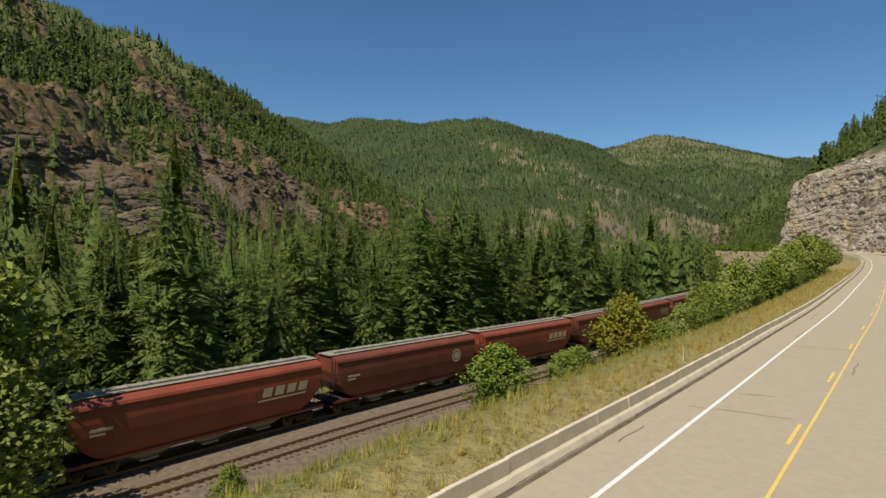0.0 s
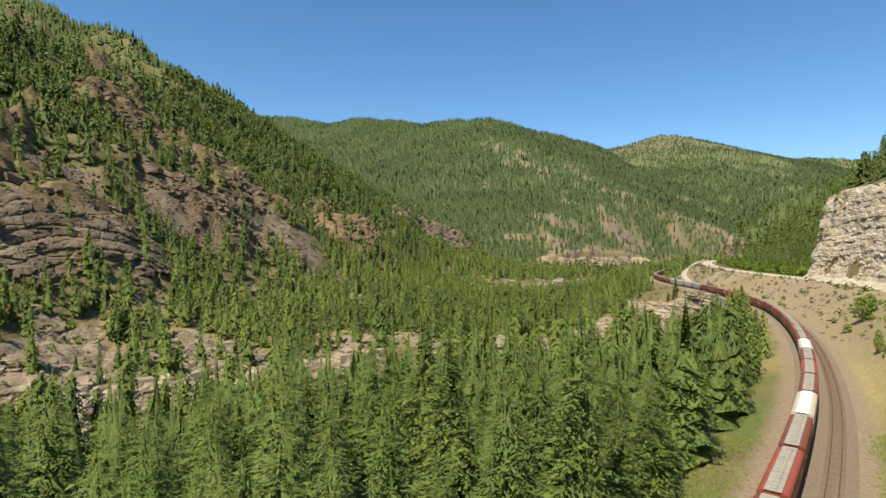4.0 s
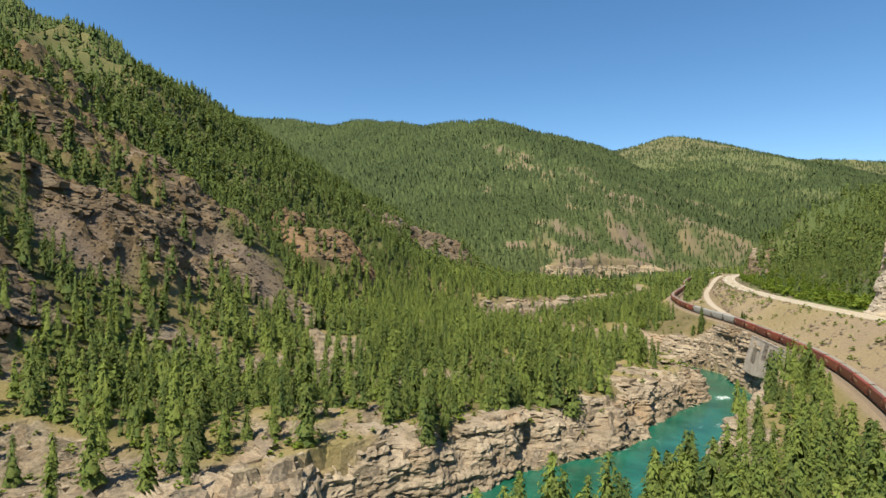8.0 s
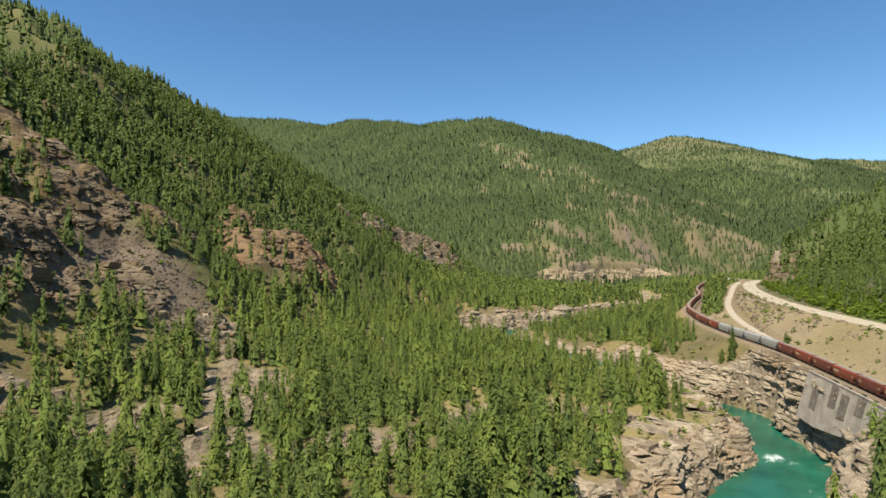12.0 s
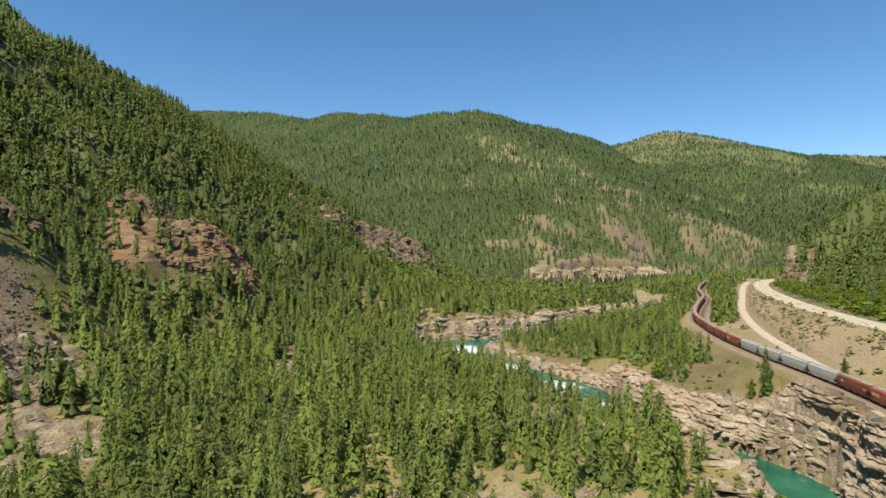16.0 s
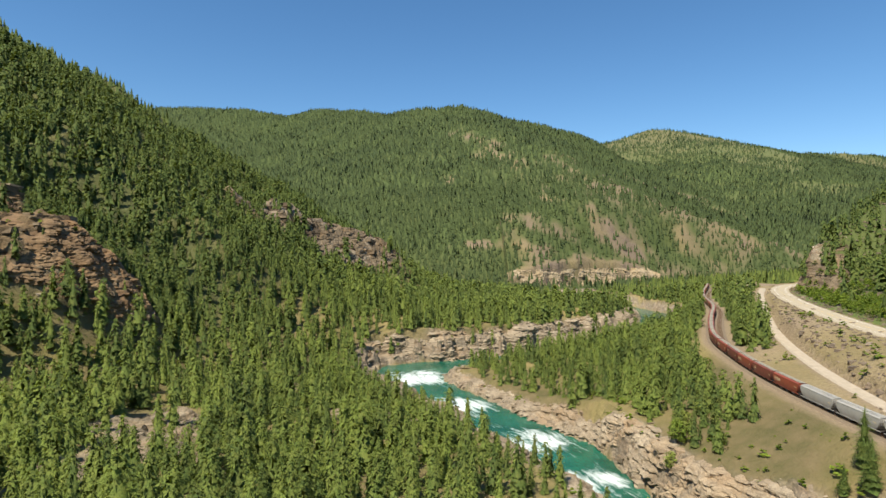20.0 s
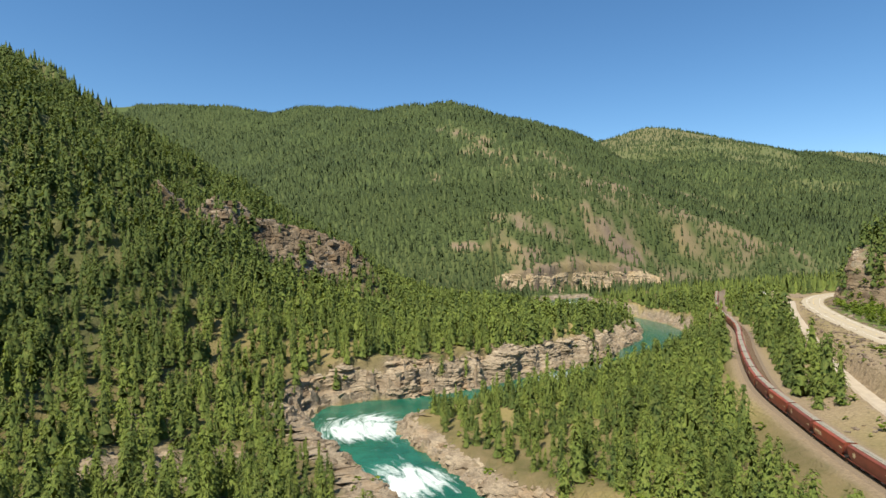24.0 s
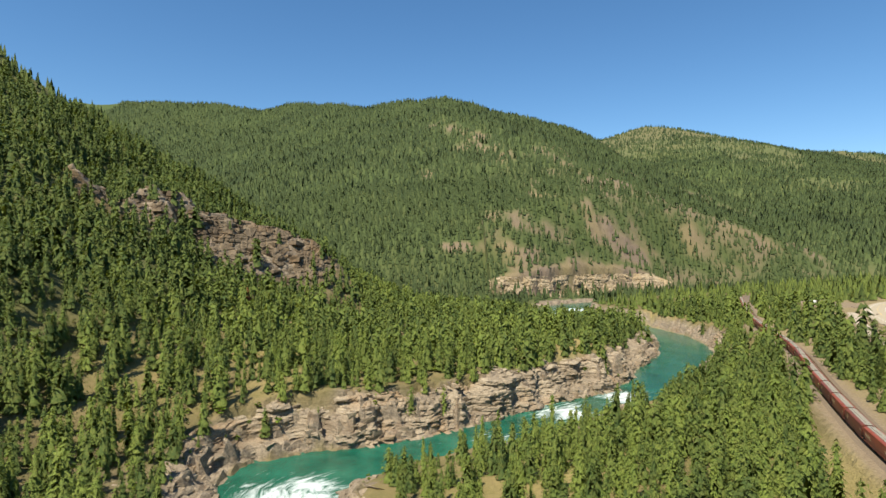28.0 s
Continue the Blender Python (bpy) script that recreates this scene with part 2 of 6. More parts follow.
    hill = np.interp(y, [-200, 300, 450, 860, 900, 980, 1150], [0.75, 0.85, 0.8, 0.8, 0.5, 0.05, 0.02])
    face = (wall + 6 * n1 * (wall > 12)) * (0.5 * sstep(0, 5, d + 1.5 * n2) + 0.5 * sstep(4, 11, d + 2 * n2))
    rise = hill * np.clip(d - 3, 0, None)
    hz = zroad - 0.15 + face + rise - 0.5 * np.maximum(0, rise - 200) + sstep(4, 40, d) * (4 * n1 + 1.5 * n2)
    hz = np.where(y > 1000, np.minimum(hz, 60 + 5 * n1), hz)
    right = np.where(drail < 0, rz, np.where(droad < 0, mid, hz))
    near_end = sstep(1000, 1250, y)
    right = right * (1 - near_end) + near_end * (np.minimum(45, WATER + 14 * sstep(-1, 8, bank) + 0.12 * np.clip(bank, 0, 400)) + 3 * n1)
    z = np.where(left, lz, right)
    # level benches of rails and roads
    z = np.where(np.abs(drail - 2.3) < 6.5, np.where(y < 1050, 28.2, z), z)
    z = np.where((np.abs(dtrack) < 5) & (y < 850), ztrack - 0.5 + (z - ztrack + 0.5) * sstep(3.2, 5, np.abs(dtrack)), z)
    z = np.where((droad > -8.5) & (droad < 7.0), zroad - 0.15 - 0.55 * (np.abs(droad + 0.2) < 6.6), z)
    # the turnout beside the junction
    lot = np.hypot(x - 396, (y - 905) * 0.8)
    z = np.where((droad < -4) & (lot < 26), zroad - 0.16 + (z - zroad) * sstep(18, 26, lot), z)
    # far mountains
    m1 = ridges(x, y, [(-2600, 3600, 880), (-1700, 3480, 830), (-1156, 3400, 808), (-605, 3306, 763), (-200, 2950, 690), (199, 2631, 652), (409, 2631, 600),
                       (567, 2631, 556), (698, 2640, 512), (1079, 2600, 317), (1320, 2600, 220), (1700, 2600, 110)], 0.545)
    m2 = ridges(x, y, [(199, 2631, 652), (320, 2240, 480), (420, 1880, 300), (500, 1620, 120)], 0.5)
    m3 = ridges(x, y, [(200, 4200, 640), (1114, 4200, 780), (1571, 4200, 880), (1909, 4200, 792), (2286, 4200, 716), (2790, 4200, 705), (4200, 4200, 640)], 0.32)
    big = fbm(x, y, 420, 4, 21)
    far = np.maximum(np.maximum(m1, m2) + (38 * big - 40 * np.abs(fbm(x, y, 300, 3, 27)) + 9) * sstep(40, 300, m1), m3 + 35 * big)
    w = sstep(1250, 1500, y) * sstep(5, 170, bank)
    z = np.where(far > z, z + (far - z) * w, z)
    thin = blobs(x, y, THIN, 0.8) * np.clip(0.45 + 1.6 * fbm(x, y, 55, 4, 99), 0, 0.85)
    dcl, tall = beside(FAR_CLIFF, x, y)
    dcl = -dcl + 5 * n2
    on_cliff = (x > 225) & (x < 580) & (y > 1330) & (y < 1800)
    z = z + np.where(on_cliff, 34 * tall * sstep(0, 13, dcl) * sstep(230, 50, dcl), 0)
    far_rock = np.maximum(blobs(x, y, BARE, 0.8), thin) * (y > 1400) * np.clip(0.62 + 2.2 * fbm(x, y, 36, 4, 97), 0.05, 1)
    far_rock = np.maximum(far_rock, np.where(on_cliff, sstep(-2, 2, dcl) * sstep(26, 15, dcl) * np.clip(1.5 * tall, 0, 1), 0))
    last = sstep(-20, 40, m3 + 35 * big - np.maximum(m1, m2)) * (y > 2300)
    bald = last * np.clip(sstep(430, 640, far + 90 * big) * sstep(700, 420, np.abs(x - 1480)) + 0.75 * sstep(0.05, 0.28, fbm(x, y, 260, 3, 95)), 0, 1)
    steep = np.zeros_like(z)
    steep = np.maximum(steep, sstep(-2, 0, bank) * (1 - sstep(np.where(left | (y < 430), 9, 5), np.where(left | (y < 430), 17, 10), bank + 7 * n2 + 3 * n1)) * (left | (drail < np.where((y > 395) & (y < 530), -4.3, -7))))
    steep = np.maximum(steep, np.where((droad > 5) & (y < 900), sstep(8, 25, face) * (1 - sstep(11, 18, d)), 0))
    crags = sstep(0.24, 0.38, n1 + 0.45 * n2) * sstep(12, 40, up) * sstep(820, 560, y) * left
    outcrop = sstep(0.16, 0.30, fbm(x, y, 38, 3, 91)) * left * sstep(30, 12, up) * sstep(8, 14, bank) * sstep(760, 620, y)
    steep = np.maximum(steep, 0.85 * outcrop)
    rock = np.maximum(np.maximum(steep, np.maximum(rocks, crags) * sstep(8, 30, up) * left), 0.0)
    # layered ledges on rock
    lay = z / 5.2 + 1.2 * n1 + 0.35 * n2
    ledge = (np.floor(lay) + sstep(0.25, 0.8, lay - np.floor(lay)) - lay) * 5.2
    z = z + ledge * 0.75 * np.clip(rock, 0, 1) * (y < 1100) * (np.abs(drail - 2.3) > 8) 
    rough = rock * (1 - 0.7 * sstep(8, 30, up) * left) * (y < 1100) * (bank > 0.3) * (np.abs(drail - 2.3) > 8)
    z = z + rough * (3.4 * b1 + 1.7 * b2 - 1.1 * (e1 < 0.10) - 0.6 * (e2 < 0.10) + 0.8 * fbm(x, y, 6, 3, 33))
    z = np.where(bank < -1.5, np.minimum(z, WATER - 1.5), z)
    out = dict(z=z, rock=rock, bank=bank, left=left, drail=drail, droad=droad, dtrack=dtrack, up=up, scree=blobs(x, y, SCREE) * left, d=d, n1=n1, n2=n2, lot=lot, face=face, far=far, bare=far_rock, bald=bald, last=last)
    return {k: v.reshape(shape) for k, v in out.items()}


# ---- materials ----
def material(name):
    m = bpy.data.materials.new(name)
    m.use_nodes = True
    return m, m.node_tree.nodes, m.node_tree.links, m.node_tree.nodes["Principled BSDF"]


def noise_node(n, l, scale, detail=4, rough=0.6, vector=None):
    t = n.new("ShaderNodeTexNoise")
    t.inputs["Scale"].default_value, t.inputs["Detail"].default_value, t.inputs["Roughness"].default_value = scale, detail, rough
    if vector is None:
        c = n.new("ShaderNodeTexCoord")
        vector = c.outputs["Object"]
    l.new(vector, t.inputs["Vector"])
    return t.outputs["Fac"]


def ramp(n, l, fac, *stops):
    r = n.new("ShaderNodeValToRGB")
    while len(r.color_ramp.elements) < len(stops):
        r.color_ramp.elements.new(0.5)
    for e, (p, c) in zip(r.color_ramp.elements, stops):
        e.position, e.color = p, (*c, 1)
    l.new(fac, r.inputs["Fac"])
    return r.outputs["Color"]


def blend(n, l, fac, a, b, mode="MIX"):
    m = n.new("ShaderNodeMix")
    m.data_type, m.blend_type = "RGBA", mode
    for sock, v in ((m.inputs["Factor"], fac), (m.inputs["A"], a), (m.inputs["B"], b)):
        if isinstance(v, (int, float)):
            sock.default_value = v
        elif isinstance(v, tuple):
            sock.default_value = (*v, 1)
        else:
            l.new(v, sock)
    return m.outputs["Result"]


def bump(n, l, p, height, strength, distance):
    b = n.new("ShaderNodeBump")
    b.inputs["Strength"].default_value, b.inputs["Distance"].default_value = strength, distance
    l.new(height, b.inputs["Height"])
    l.new(b.outputs["Normal"], p.inputs["Normal"])


def attr(n, name):
    a = n.new("ShaderNodeAttribute")
    a.attribute_name = name
    return a.outputs["Fac"]


def plain(name, colour, rough=0.6, metal=0.0, vary=0.25, scale=3.0, relief=0.2, distance=0.01):
    """A painted or mineral surface: its colour with grain and stains at two scales."""
    m, n, l, p = material(name)
    f1, f2 = noise_node(n, l, scale, 5), noise_node(n, l, scale * 9, 3)
    dark = tuple(c * (1 - vary) for c in colour)
    light = tuple(min(1, c * (1 + vary * 0.6)) for c in colour)
    c = ramp(n, l, f1, (0.32, dark), (0.68, light))
    c = blend(n, l, 0.25, c, ramp(n, l, f2, (0.3, dark), (0.7, light)))
    l.new(c, p.inputs["Base Color"])
    p.inputs["Roughness"].default_value, p.inputs["Metallic"].default_value = rough, metal
    bump(n, l, p, f2, relief, distance)
    return m


def foliage(name, deep, lit, dry, size=1.0, ragged=0.0, apart=None, open_share=0.415):
    """Needles or leaves; the attribute 'tint' sets one clump apart from the next. size: metres to one unit of the mesh;
    ragged: width in metres of the gaps between twigs, in all but the attribute 'core'; apart: a colour that some plants lean to."""
    m, n, l, p = material(name)
    f, fine = noise_node(n, l, 0.5 * size, 3), noise_node(n, l, 2.6 * size, 3, 0.7)
    c = blend(n, l, attr(n, "tint"), deep, lit)
    if apart:
        info = n.new("ShaderNodeObjectInfo")
        c = blend(n, l, ramp(n, l, info.outputs["Random"], (0.2, (0, 0, 0)), (1.0, (0.7, 0.7, 0.7))), c, apart)
    c = blend(n, l, ramp(n, l, f, (0.42, (0, 0, 0)), (0.75, (0.55, 0.55, 0.55))), c, dry)
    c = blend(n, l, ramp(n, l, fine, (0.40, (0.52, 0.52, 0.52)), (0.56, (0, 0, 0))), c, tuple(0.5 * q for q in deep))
    l.new(c, p.inputs["Base Color"])
    p.inputs["Roughness"].default_value = 0.75
    p.inputs["Specular IOR Level"].default_value = 0.2
    bump(n, l, p, fine, 0.7, 0.25)
    thin = n.new("ShaderNodeBsdfTranslucent")
    l.new(blend(n, l, 1.0, c, (1.0, 0.95, 0.45), "MULTIPLY"), thin.inputs["Color"])
    leaf = n.new("ShaderNodeMixShader")
    leaf.inputs[0].default_value = 0.26
    l.new(p.outputs[0], leaf.inputs[1])
    l.new(thin.outputs[0], leaf.inputs[2])
    end = leaf
    if ragged:
        twig = noise_node(n, l, size / ragged, 2, 0.6)
        solid = n.new("ShaderNodeMath")
        solid.operation = "ADD"
        l.new(twig, solid.inputs[0])
        l.new(attr(n, "core"), solid.inputs[1])
        cut = n.new("ShaderNodeMath")
        cut.operation, cut.inputs[1].default_value = "GREATER_THAN", open_share
        l.new(solid.outputs[0], cut.inputs[0])
        gap = n.new("ShaderNodeBsdfTransparent")
        end = n.new("ShaderNodeMixShader")
        l.new(cut.outputs[0], end.inputs[0])
        l.new(gap.outputs[0], end.inputs[1])
        l.new(leaf.outputs[0], end.inputs[2])
    l.new(end.outputs[0], n["Material Output"].inputs["Surface"])
    return m


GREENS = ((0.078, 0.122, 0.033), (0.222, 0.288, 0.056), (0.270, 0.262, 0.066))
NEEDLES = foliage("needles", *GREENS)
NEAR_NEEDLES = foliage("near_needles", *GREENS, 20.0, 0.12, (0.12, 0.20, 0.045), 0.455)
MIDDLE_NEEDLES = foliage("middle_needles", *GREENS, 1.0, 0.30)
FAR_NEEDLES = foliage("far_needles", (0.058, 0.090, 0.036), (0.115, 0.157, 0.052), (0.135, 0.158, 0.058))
LEAF_GREENS = ((0.10, 0.165, 0.020), (0.235, 0.32, 0.034), (0.29, 0.28, 0.05))
LEAVES = foliage("leaves", *LEAF_GREENS)
NEAR_LEAVES = foliage("near_leaves", (0.13, 0.20, 0.030), (0.30, 0.39, 0.060), (0.36, 0.36, 0.08), 7.0, 0.0, (0.40, 0.43, 0.13))
BARK = plain("bark", (0.13, 0.09, 0.065), 0.95, vary=0.45, scale=4, relief=0.5, distance=0.03)


def ground_material():
    m, n, l, p = material("ground")
    c = n.new("ShaderNodeTexCoord")
    pos = c.outputs["Object"]
    big, mid, fine = noise_node(n, l, 0.02, 5, 0.6, pos), noise_node(n, l, 0.12, 5, 0.65, pos), noise_node(n, l, 1.1, 5, 0.7, pos)
    stretch = n.new("ShaderNodeMapping")
    stretch.inputs["Scale"].default_value = (0.16, 0.16, 0.75)
    l.new(pos, stretch.inputs["Vector"])
    strata = noise_node(n, l, 1.0, 6, 0.7, stretch.outputs["Vector"])
    soil = blend(n, l, ramp(n, l, mid, (0.35, (0, 0, 0)), (0.65, (1, 1, 1))), (0.10, 0.098, 0.036), (0.20, 0.155, 0.08))
    soil = blend(n, l, ramp(n, l, fine, (0.3, (0, 0, 0)), (0.7, (0.6, 0.6, 0.6))), soil, (0.135, 0.105, 0.05))
    rock = ramp(n, l, strata, (0.30, (0.12, 0.095, 0.068)), (0.46, (0.27, 0.215, 0.15)), (0.60, (0.36, 0.29, 0.205)), (0.78, (0.50, 0.42, 0.31)))
    rock = blend(n, l, ramp(n, l, mid, (0.5, (0, 0, 0)), (0.72, (0.6, 0.6, 0.6))), rock, (0.24, 0.145, 0.075))
    rock = blend(n, l, ramp(n, l, fine, (0.35, (0.75, 0.75, 0.75)), (0.55, (0, 0, 0))), rock, (0.10, 0.085, 0.07))
    col = blend(n, l, attr(n, "dry"), soil, blend(n, l, ramp(n, l, fine, (0.36, (0, 0, 0)), (0.64, (1, 1, 1))), blend(n, l, ramp(n, l, mid, (0.38, (0, 0, 0)), (0.62, (1, 1, 1))), (0.25, 0.21, 0.075), (0.27, 0.21, 0.088)), blend(n, l, ramp(n, l, big, (0.4, (0, 0, 0)), (0.6, (1, 1, 1))), (0.42, 0.34, 0.14), (0.38, 0.30, 0.12))))
    col = blend(n, l, attr(n, "green"), col, blend(n, l, ramp(n, l, fine, (0.3, (0, 0, 0)), (0.7, (1, 1, 1))), (0.075, 0.115, 0.026), (0.15, 0.175, 0.05)))
    col = blend(n, l, attr(n, "woods"), col, blend(n, l, ramp(n, l, fine, (0.3, (0, 0, 0)), (0.7, (1, 1, 1))), (0.045, 0.072, 0.024), (0.095, 0.120, 0.040)))
    col = blend(n, l, attr(n, "scree"), col, blend(n, l, ramp(n, l, fine, (0.3, (0, 0, 0)), (0.7, (1, 1, 1))), (0.13, 0.098, 0.070), (0.235, 0.180, 0.130)))
    col = blend(n, l, attr(n, "gravel"), col, blend(n, l, ramp(n, l, fine, (0.3, (0, 0, 0)), (0.7, (1, 1, 1))), (0.19, 0.142, 0.092), (0.33, 0.255, 0.165)))
    rock = blend(n, l, attr(n, "brown"), rock, blend(n, l, 1.0, rock, (0.62, 0.54, 0.41), "MULTIPLY"))
    col = blend(n, l, attr(n, "rock"), col, rock)
    l.new(col, p.inputs["Base Color"])
    p.inputs["Roughness"].default_value = 0.95
    p.inputs["Specular IOR Level"].default_value = 0.2
    add = n.new("ShaderNodeMath")
    add.operation = "ADD"
    l.new(strata, add.inputs[0])
    l.new(fine, add.inputs[1])
    bump(n, l, p, add.outputs[0], 0.9, 0.6)
    return m


GROUND = ground_material()


def water_material():
    m, n, l, p = material("river_water")
    c = n.new("ShaderNodeTexCoord")
    pos = c.outputs["Object"]
    flow = n.new("ShaderNodeCombineXYZ")
    l.new(attr(n, "along"), flow.inputs[0])
    l.new(attr(n, "across"), flow.inputs[1])
    f1, f2 = noise_node(n, l, 0.06, 5, 0.6, pos), noise_node(n, l, 0.5, 6, 0.7, pos)
    streaks = n.new("ShaderNodeMapping")
    streaks.inputs["Scale"].default_value = (0.07, 0.22, 1)
    l.new(flow.outputs[0], streaks.inputs["Vector"])
    f3 = n.new("ShaderNodeTexNoise")
    f3.inputs["Scale"].default_value, f3.inputs["Detail"].default_value, f3.inputs["Roughness"].default_value, f3.inputs["Distortion"].default_value = 1.0, 8, 0.68, 1.6
    l.new(streaks.outputs["Vector"], f3.inputs["Vector"])
    col = ramp(n, l, f1, (0.3, (0.006, 0.066, 0.040)), (0.7, (0.022, 0.145, 0.092)))
    edge = n.new("ShaderNodeMath")
    edge.operation = "ADD"
    l.new(attr(n, "foam"), edge.inputs[0])
    l.new(f3.outputs["Fac"], edge.inputs[1])
    foam = ramp(n, l, edge.outputs[0], (0.70, (0, 0, 0)), (0.80, (0.25, 0.25, 0.25)), (0.98, (1, 1, 1)))
    col = blend(n, l, foam, col, (0.74, 0.80, 0.78))
    l.new(col, p.inputs["Base Color"])
    l.new(ramp(n, l, foam, (0, (0.14, 0.14, 0.14)), (1, (0.7, 0.7, 0.7))), p.inputs["Roughness"])
    p.inputs["IOR"].default_value = 1.33
    bump(n, l, p, f2, 0.35, 0.35)
    return m


RIVER_WATER = water_material()


# ---- mesh tools ----
def mesh_from(name, verts, faces, mat=None, normals=None, **attributes):
    """A mesh from arrays: verts n x 3, faces m x 3 or m x 4; normals: soft ones, per vertex; attributes: a value per vertex."""
    me = bpy.data.meshes.new(name)
    verts, faces = np.ascontiguousarray(verts, np.float32), np.ascontiguousarray(faces, np.int32)
    k = faces.shape[1]
    me.vertices.add(len(verts))
    me.vertices.foreach_set("co", verts.ravel())
    me.loops.add(faces.size)
    me.loops.foreach_set("vertex_index", faces.ravel())
    me.polygons.add(len(faces))
    me.polygons.foreach_set("loop_start", np.arange(0, faces.size, k, dtype=np.int32))
    me.update(calc_edges=True)
    if normals is None:
        me.shade_flat()
    else:
        me.shade_smooth()
        me.attributes.new("custom_normal", "FLOAT_VECTOR", "POINT").data.foreach_set("vector", np.ascontiguousarray(normals, np.float32).ravel())
    for key, v in attributes.items():
        me.attributes.new(key, "FLOAT", "POINT").data.foreach_set("value", np.ascontiguousarray(v, np.float32).ravel())
    if mat:
        me.materials.append(mat)
    return me


def grid_faces(nx, ny):
    i = np.arange(nx * ny).reshape(ny, nx)
    return np.stack([i[:-1, :-1], i[:-1, 1:], i[1:, 1:], i[1:, :-1]], -1).reshape(-1, 4)


def part(name, bm, mat, parent, label="", smooth=False):
    """Links a bmesh as one mesh object under a thing or a part."""
    me = bpy.data.meshes.new(name)
    bm.to_mesh(me)
    bm.free()
    me.materials.append(mat)
    if smooth:
        me.shade_smooth()
    ob = new(name, me)
    ob.parent = parent
    if label:
        tagged(ob, label)
    return ob


def box(bm, x0, x1, y0, y1, z0, z1, m=None):
    v = [bm.verts.new((x, y, z)) for z in (z0, z1) for x, y in ((x0, y0), (x1, y0), (x1, y1), (x0, y1))]
    for f in ((3, 2, 1, 0), (4, 5, 6, 7), (0, 1, 5, 4), (1, 2, 6, 5), (2, 3, 7, 6), (3, 0, 4, 7)):
        bm.faces.new([v[i] for i in f])
    if m is not None:
        bmesh.ops.transform(bm, matrix=m, verts=v)
    return v


def tube(bm, a, b, r0, r1, sides=7):
    a, b = Vector(a), Vector(b)
    q = (b - a).to_track_quat("Z", "Y")
    rings = []
    for c, r in ((a, r0), (b, r1)):
        rings.append([bm.verts.new(c + q @ Vector((r * math.cos(t), r * math.sin(t), 0))) for t in [2 * math.pi * k / sides for k in range(sides)]])
    for k in range(sides):
        bm.faces.new((rings[0][k], rings[0][(k + 1) % sides], rings[1][(k + 1) % sides], rings[1][k]))
    bm.faces.new(rings[0][::-1])
    bm.faces.new(rings[1])


def ribbon(line, offsets, lift=0.0):
    """A strip along a line: offsets are (sideways, up) pairs across it. Returns verts and faces."""
    p = line[:, :2]
    t = np.gradient(p, axis=0)
    t /= np.linalg.norm(t, axis=1)[:, None]
    nrm = np.stack([t[:, 1], -t[:, 0]], 1)
    rows = [np.column_stack([p + nrm * o, line[:, 2] + u + lift]) for o, u in offsets]
    v = np.stack(rows, 1).reshape(-1, 3)
    return v, grid_faces(len(offsets), len(line))


# ---- the ground ----
def steps(dense0, dense1, d, far0, far1, growth=1.10):
    mid_part = list(np.arange(dense0, dense1 + d / 2, d))
    out, s, v = [], d, dense1
    while v < far1:
        s *= growth
        v += min(s, 34)
        out.append(v)
    low, s, v = [], d, dense0
    while v > far0:
        s *= growth
        v -= min(s, 40)
        low.append(v)
    return np.array(low[::-1] + mid_part + out)


def weave(marks, far0, far1):
    """Grid lines: marks are (from, step) pairs, with ever wider steps outside of them."""
    mid_part = np.concatenate([np.arange(a, b, s) for (a, s), (b, _) in zip(marks[:-1], marks[1:])])
    whole = steps(marks[0][0], marks[-1][0], 3.0, far0, far1)
    return np.concatenate([whole[whole < marks[0][0]], mid_part, whole[whole >= marks[-1][0]]])


GX = weave([(-260, 3.0), (-130, 2.0), (240, 3.0), (440, 3.0)], -2600, 3600)
GY = weave([(-30, 2.5), (225, 2.0), (860, 2.6), (1000, 3.2), (1120, 6.0), (1370, 5.0), (1530, 5.0)], -500, 4700)
XX, YY = np.meshgrid(GX, GY)
LAND = land(XX, YY)
Z = LAND["z"].copy()
gravel = np.maximum(1 - sstep(6.5, 9.5, np.abs(LAND["drail"] - 2.3)), 1 - sstep(3, 4.5, np.abs(LAND["dtrack"])))
gravel = np.maximum(gravel, ((LAND["lot"] < 20) & (LAND["droad"] < 0)) * 1.0) * (YY < 1150)
bench = (LAND["drail"] > 6) & (LAND["droad"] < 4)
gravel = np.maximum(gravel, np.where(bench, sstep(160, 260, YY) * np.clip(0.62 + 0.7 * LAND["n1"], 0.2, 0.95), 0) * (YY < 1150))
dry = np.where(bench, 0.75 + 0.35 * LAND["n1"] * 2, 0.25 + 0.8 * LAND["n1"])
dry = np.maximum(dry, np.where((LAND["droad"] < 0) & (LAND["droad"] > -18) & (YY < 260), 0.8 + LAND["n2"], 0))
green = np.where((LAND["droad"] > 8) & (YY > 430) & (YY < 830), sstep(60, 30, LAND["d"] + 25), 0)
green = np.maximum(green, np.where((LAND["drail"] < -6) & (LAND["drail"] > -24) & (YY < 200), 0.55 + LAND["n2"], 0))
green = np.maximum(green, np.where((LAND["droad"] < -10) & (LAND["drail"] > 9) & (YY < 150), np.clip(0.2 + 0.13 * (-LAND["droad"] - 9), 0.15, 0.9) + 0.6 * LAND["n1"], 0))
green = np.maximum(green, sstep(1300, 1500, YY) * (0.8 + 0.5 * LAND["n1"]) * (1 - LAND["bare"]) * sstep(4200, 3300, YY))
dry = np.where(YY > 1250, 0.12 + 0.3 * LAND["n1"], dry)
dry = np.maximum(dry, LAND["bare"] * 0.65)
green = np.maximum(green, 0.4 * LAND["last"])
dry = np.maximum(dry, 0.22 * LAND["bald"])
